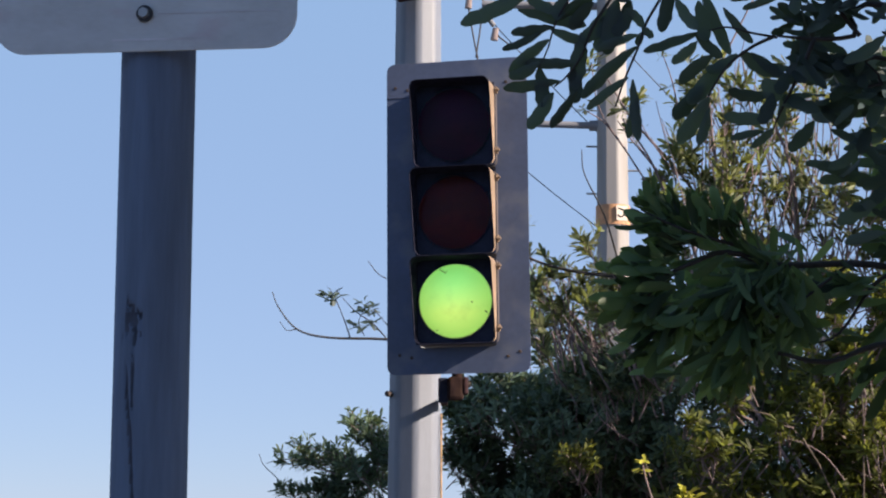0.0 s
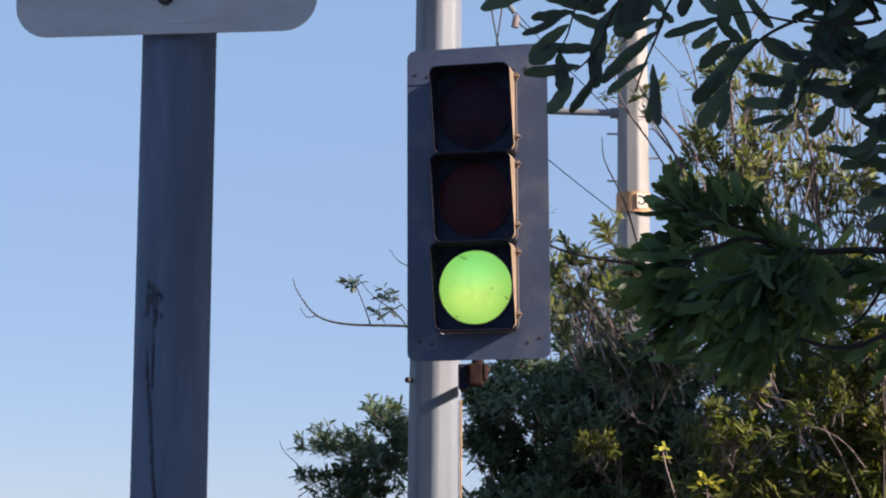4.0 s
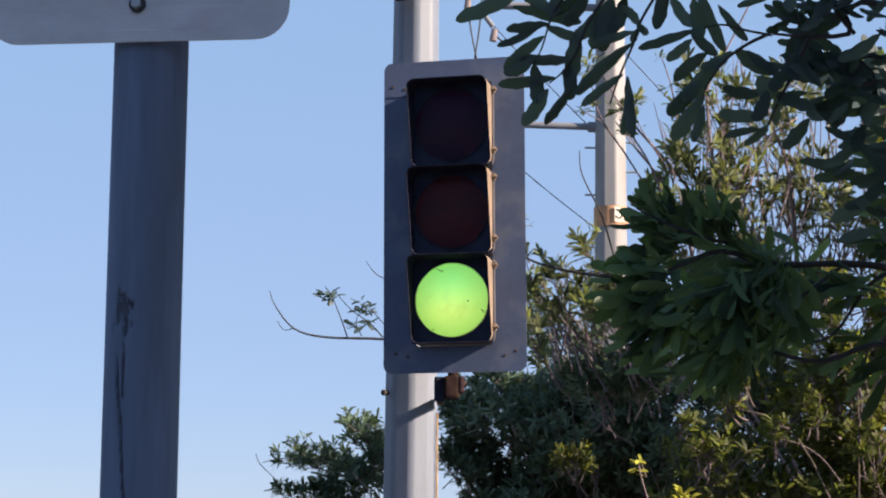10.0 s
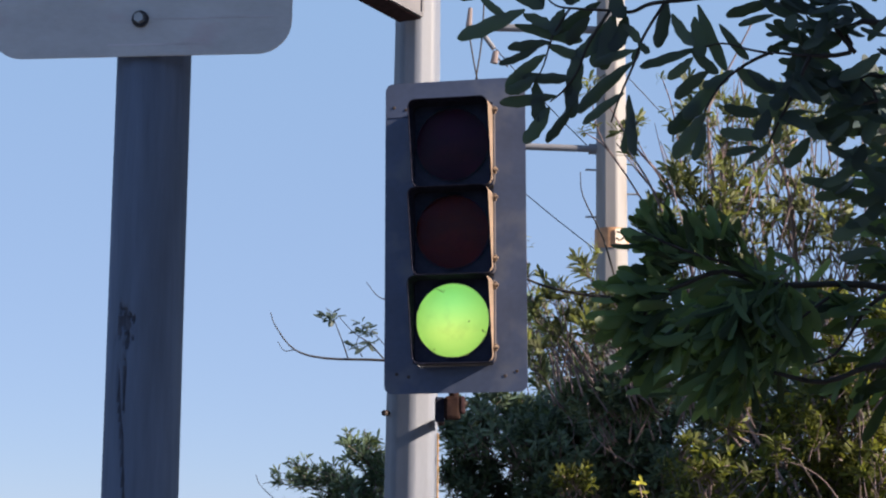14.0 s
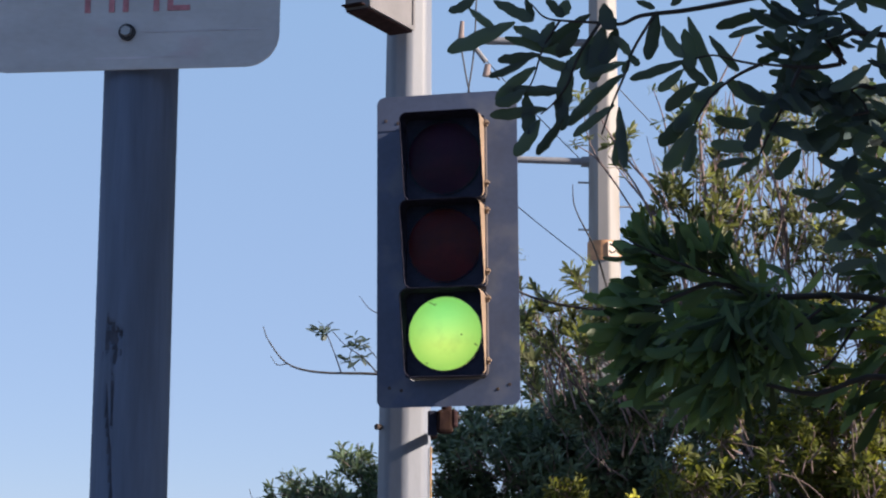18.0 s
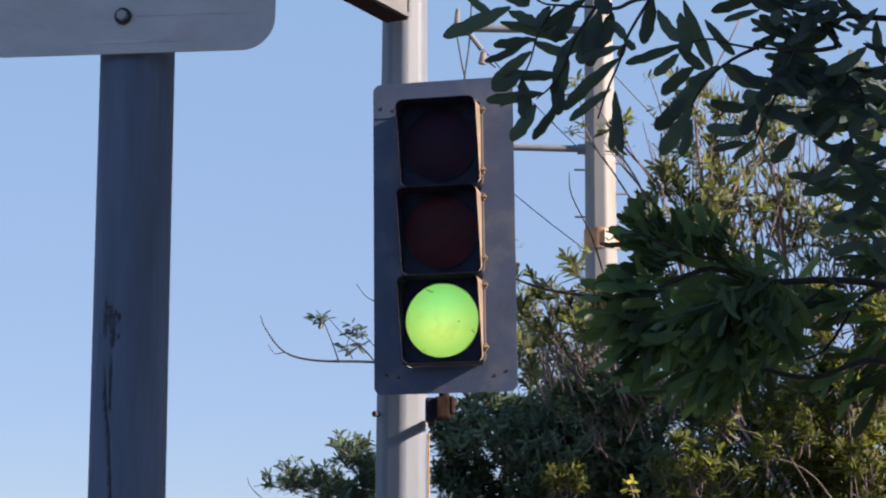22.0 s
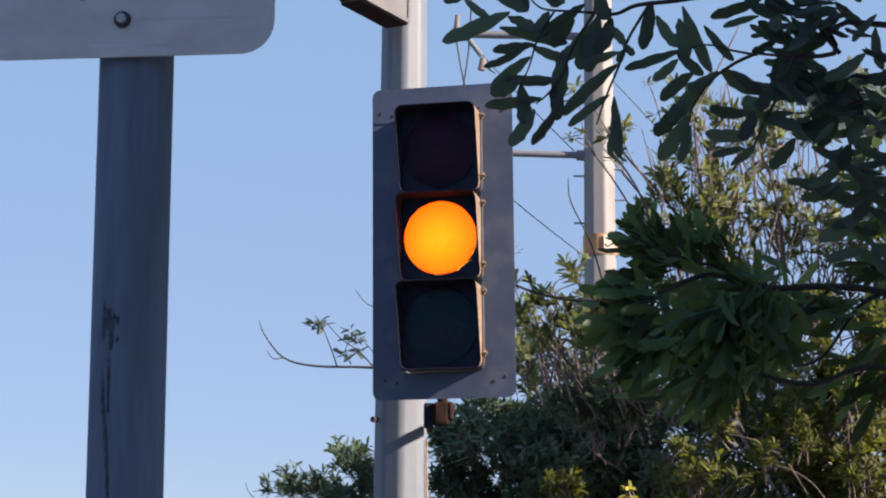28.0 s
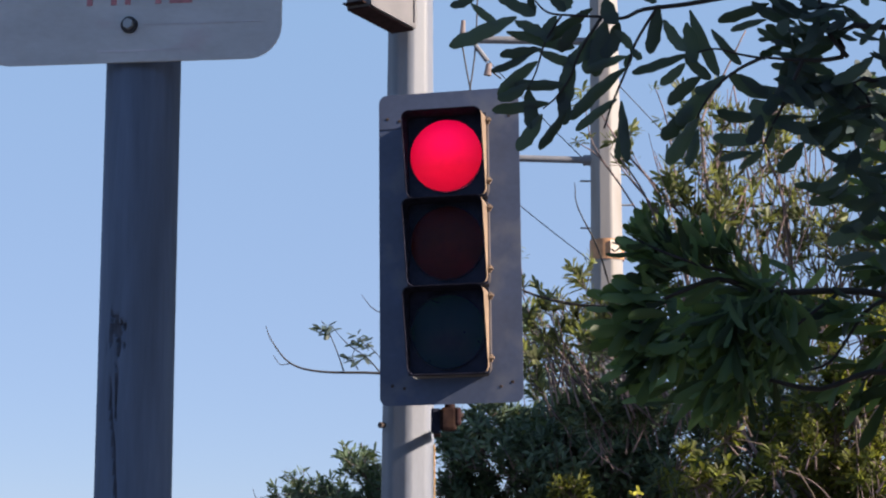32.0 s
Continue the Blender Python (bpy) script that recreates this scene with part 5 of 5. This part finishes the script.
# sunlit olive scrub low down
bush("bush", (2.6, 9.6, -0.05), "sunlit olive scrub with yellowish shoots", SCRUB_LEAF, [
    ((1.665, 9.6, 2.227), (0.397, 0.5, 0.275), 22), ((2.071, 9.5, 2.283), (0.363, 0.5, 0.363), 135), ((2.250, 9.4, 2.070), (0.329, 0.5, 0.239), 80), ((1.418, 9.6, 2.045), (0.336, 0.5, 0.183), 38), ((1.845, 9.5, 1.776), (0.423, 0.5, 0.211), 105), ((2.323, 9.5, 1.779), (0.363, 0.5, 0.242), 130), ((1.382, 9.6, 1.746), (0.366, 0.5, 0.183), 60),
    ((1.939, 9.2, 2.954), (0.13, 0.2, 0.07), 26), ((2.276, 9.2, 2.882), (0.10, 0.2, 0.10), 24), ((2.285, 9.2, 2.719), (0.10, 0.2, 0.10), 24), ((2.031, 9.2, 2.599), (0.09, 0.2, 0.07), 20), ((2.278, 9.2, 2.527), (0.14, 0.2, 0.08), 22)],
    0.085, 55, [[(1.969, 9.5, 1.925), (1.853, 9.5, 2.043), (1.675, 9.5, 2.131)], [(2.215, 9.4, 1.923), (2.166, 9.4, 2.218), (2.221, 9.4, 2.516), (2.153, 9.4, 2.696)], [(1.020, 9.3, 1.914), (0.998, 9.3, 1.987)]], 0.16, 0.6, limb=0.007)


# sunlit sapling whose tufts show between the trees, and a yellow sprig
sapling = bush("sapling", (1.75, 7.7, -0.05), "thin sapling with sunlit yellow-green tufts", SCRUB_LEAF, [
    ((1.590, 7.6, 2.744), (0.087, 0.1, 0.058), 18), ((1.650, 7.6, 2.563), (0.063, 0.1, 0.039), 8), ((1.855, 7.6, 2.630), (0.087, 0.1, 0.082), 18),
    ((1.187, 7.6, 2.178), (0.073, 0.1, 0.039), 6), ((0.993, 7.6, 2.105), (0.063, 0.1, 0.039), 5), ((1.906, 7.6, 3.039), (0.053, 0.1, 0.053), 5), ((1.736, 7.6, 2.374), (0.097, 0.1, 0.048), 7), ((1.390, 7.6, 2.107), (0.097, 0.1, 0.048), 7),
    ((1.886, 7.6, 3.493), (0.111, 0.12, 0.063), 26), ((1.755, 7.6, 3.646), (0.111, 0.12, 0.048), 22), ((1.819, 7.6, 3.365), (0.073, 0.1, 0.039), 9),
    ((1.088, 7.6, 2.005), (0.116, 0.12, 0.044), 18), ((0.565, 8.2, 1.979), (0.110, 0.1, 0.068), 16), ((1.561, 7.6, 2.180), (0.073, 0.1, 0.073), 9), ((1.797, 7.6, 2.037), (0.082, 0.1, 0.097), 12), ((1.250, 7.6, 2.299), (0.058, 0.1, 0.073), 9)],
    0.055, 61, [[(1.75, 7.7, 1.5), (1.735, 7.6, 2.350), (1.622, 7.6, 2.592), (1.590, 7.6, 2.740)], [(1.75, 7.7, 1.5), (1.484, 7.6, 2.036), (1.199, 7.6, 2.166), (1.005, 7.6, 2.105)]], 0.06, 0.6, limb=0.0045)
for pts in ([(1.036, 9.2, 1.740), (0.986, 9.2, 1.911), (0.970, 9.2, 1.997)], [(1.207, 9.2, 1.656), (1.198, 9.2, 1.769), (1.193, 9.2, 1.841)]):
    p = Pile()
    p.twig([Vector(q) - Vector((1.75, 7.7, -0.05)) for q in pts], 0.006, 0.004)
    raw("stem", p.v, p.f, TWIG, sapling)
yl, yg = Pile(), random.Random(8)
for c, n in (((0.970, 9.2, 1.992), 8), ((0.952, 9.2, 1.946), 5), ((1.196, 9.2, 1.827), 12), ((1.158, 9.2, 1.803), 8), ((1.239, 9.2, 1.804), 8)):
    whorl(sapling, Vector(c) - Vector((1.75, 7.7, -0.05)), None, n, 0.059, -0.5, 0.6, yg, 1.2, yl, shape=SHORT, wide=0.34)
raw("young_leaves", yl.v, yl.f, YOUNG_LEAF, sapling, "pale yellow young leaves", "stuff")

# bare grey-pink branches in front of the scrub
for pts, r0 in (([(1.964, 9, 1.897), (1.869, 9, 2.017), (1.757, 9, 2.084), (1.658, 9, 2.106)], 0.010), ([(2.092, 9, 1.897), (2.066, 9, 2.137), (2.083, 9, 2.307), (2.054, 9, 2.436)], 0.009), ([(2.135, 9, 1.898), (2.131, 9, 2.194), (2.105, 9, 2.421)], 0.007),
                ([(0.995, 9.6, 2.087), (0.844, 9.6, 2.186), (0.760, 9.6, 2.283), (0.737, 9.6, 2.434)], 0.008), ([(1.609, 9.3, 2.063), (1.525, 9.3, 2.208), (1.482, 9.3, 2.296)], 0.007), ([(1.344, 9.3, 2.003), (1.257, 9.3, 2.061), (1.168, 9.3, 2.008)], 0.006), ([(1.576, 9.3, 1.903), (1.653, 9.3, 2.034), (1.490, 9.3, 1.998)], 0.006)):
    p = Pile()
    p.twig([Vector(q) - Vector((1.75, 7.7, -0.05)) for q in pts], r0 * 0.42, r0 * 0.2)
    raw("branch", p.v, p.f, TWIG, sapling)

# unseen leaf masses beside the road, added to shade the bushes
bush("tree", (4.7, 11.6, -0.05), "dense unseen tree added to shade the bushes", DENSE_LEAF, [((4.7, 11.6, 3.1), (1.5, 1.3, 1.4), 900), ((4.5, 8.9, 4.35), (1.1, 0.8, 0.65), 230), ((5.3, 10.3, 4.2), (1.2, 1.4, 1.2), 1300)], 0.11, 91, [], 0.2, 0.1)

# unseen dark walls behind the camera and across the road, added to cut skylight
for name, size, at in (("wall_south", (34, 0.6, 3.5), (0, -8.3, 1.7)), ("wall_west", (0.6, 40, 3.0), (-12.3, 13.0, 1.45))):
    tagged(part(name, box(*size, 0.05), SHADE_WALL, at=Matrix.Translation(at)), "plain dark unseen wall, added to cut skylight", "hedge", kind="structure")


# ---- the lights change: green, amber at 24.1 s, red at 29.0 s; each filament warms up and fades ----
def motions():
    # seconds from the change and degrees by which the slats are turned away
    warming = {"amber": ((-0.1, 180), (0.0, 96), (0.1, 66), (0.2, 40), (0.3, 0)), "red": ((-0.1, 180), (-0.05, 120), (0.0, 88), (0.1, 35), (0.25, 0))}
    fading = ((-0.1, 0), (-0.05, 50), (0.0, 111), (0.1, 135), (0.2, 150), (0.3, 180))

    for colour, on, off in (("green", None, 24.1), ("amber", 24.1, 29.0), ("red", 29.0, None)):
        turns = [(0.0, 0 if on is None else 180)]
        if on is not None:
            turns += [(on + dt, a) for dt, a in warming[colour]]
        if off is not None:
            turns += [(off + dt, a) for dt, a in fading]
        turns.append((32.0, 0 if off is None else 180))
        for z, way_round, slat in LAMPS[colour]:
            walk(slat, [(t, pose(0, 0.12, z, way_round * a)) for t, a in turns])


motions()
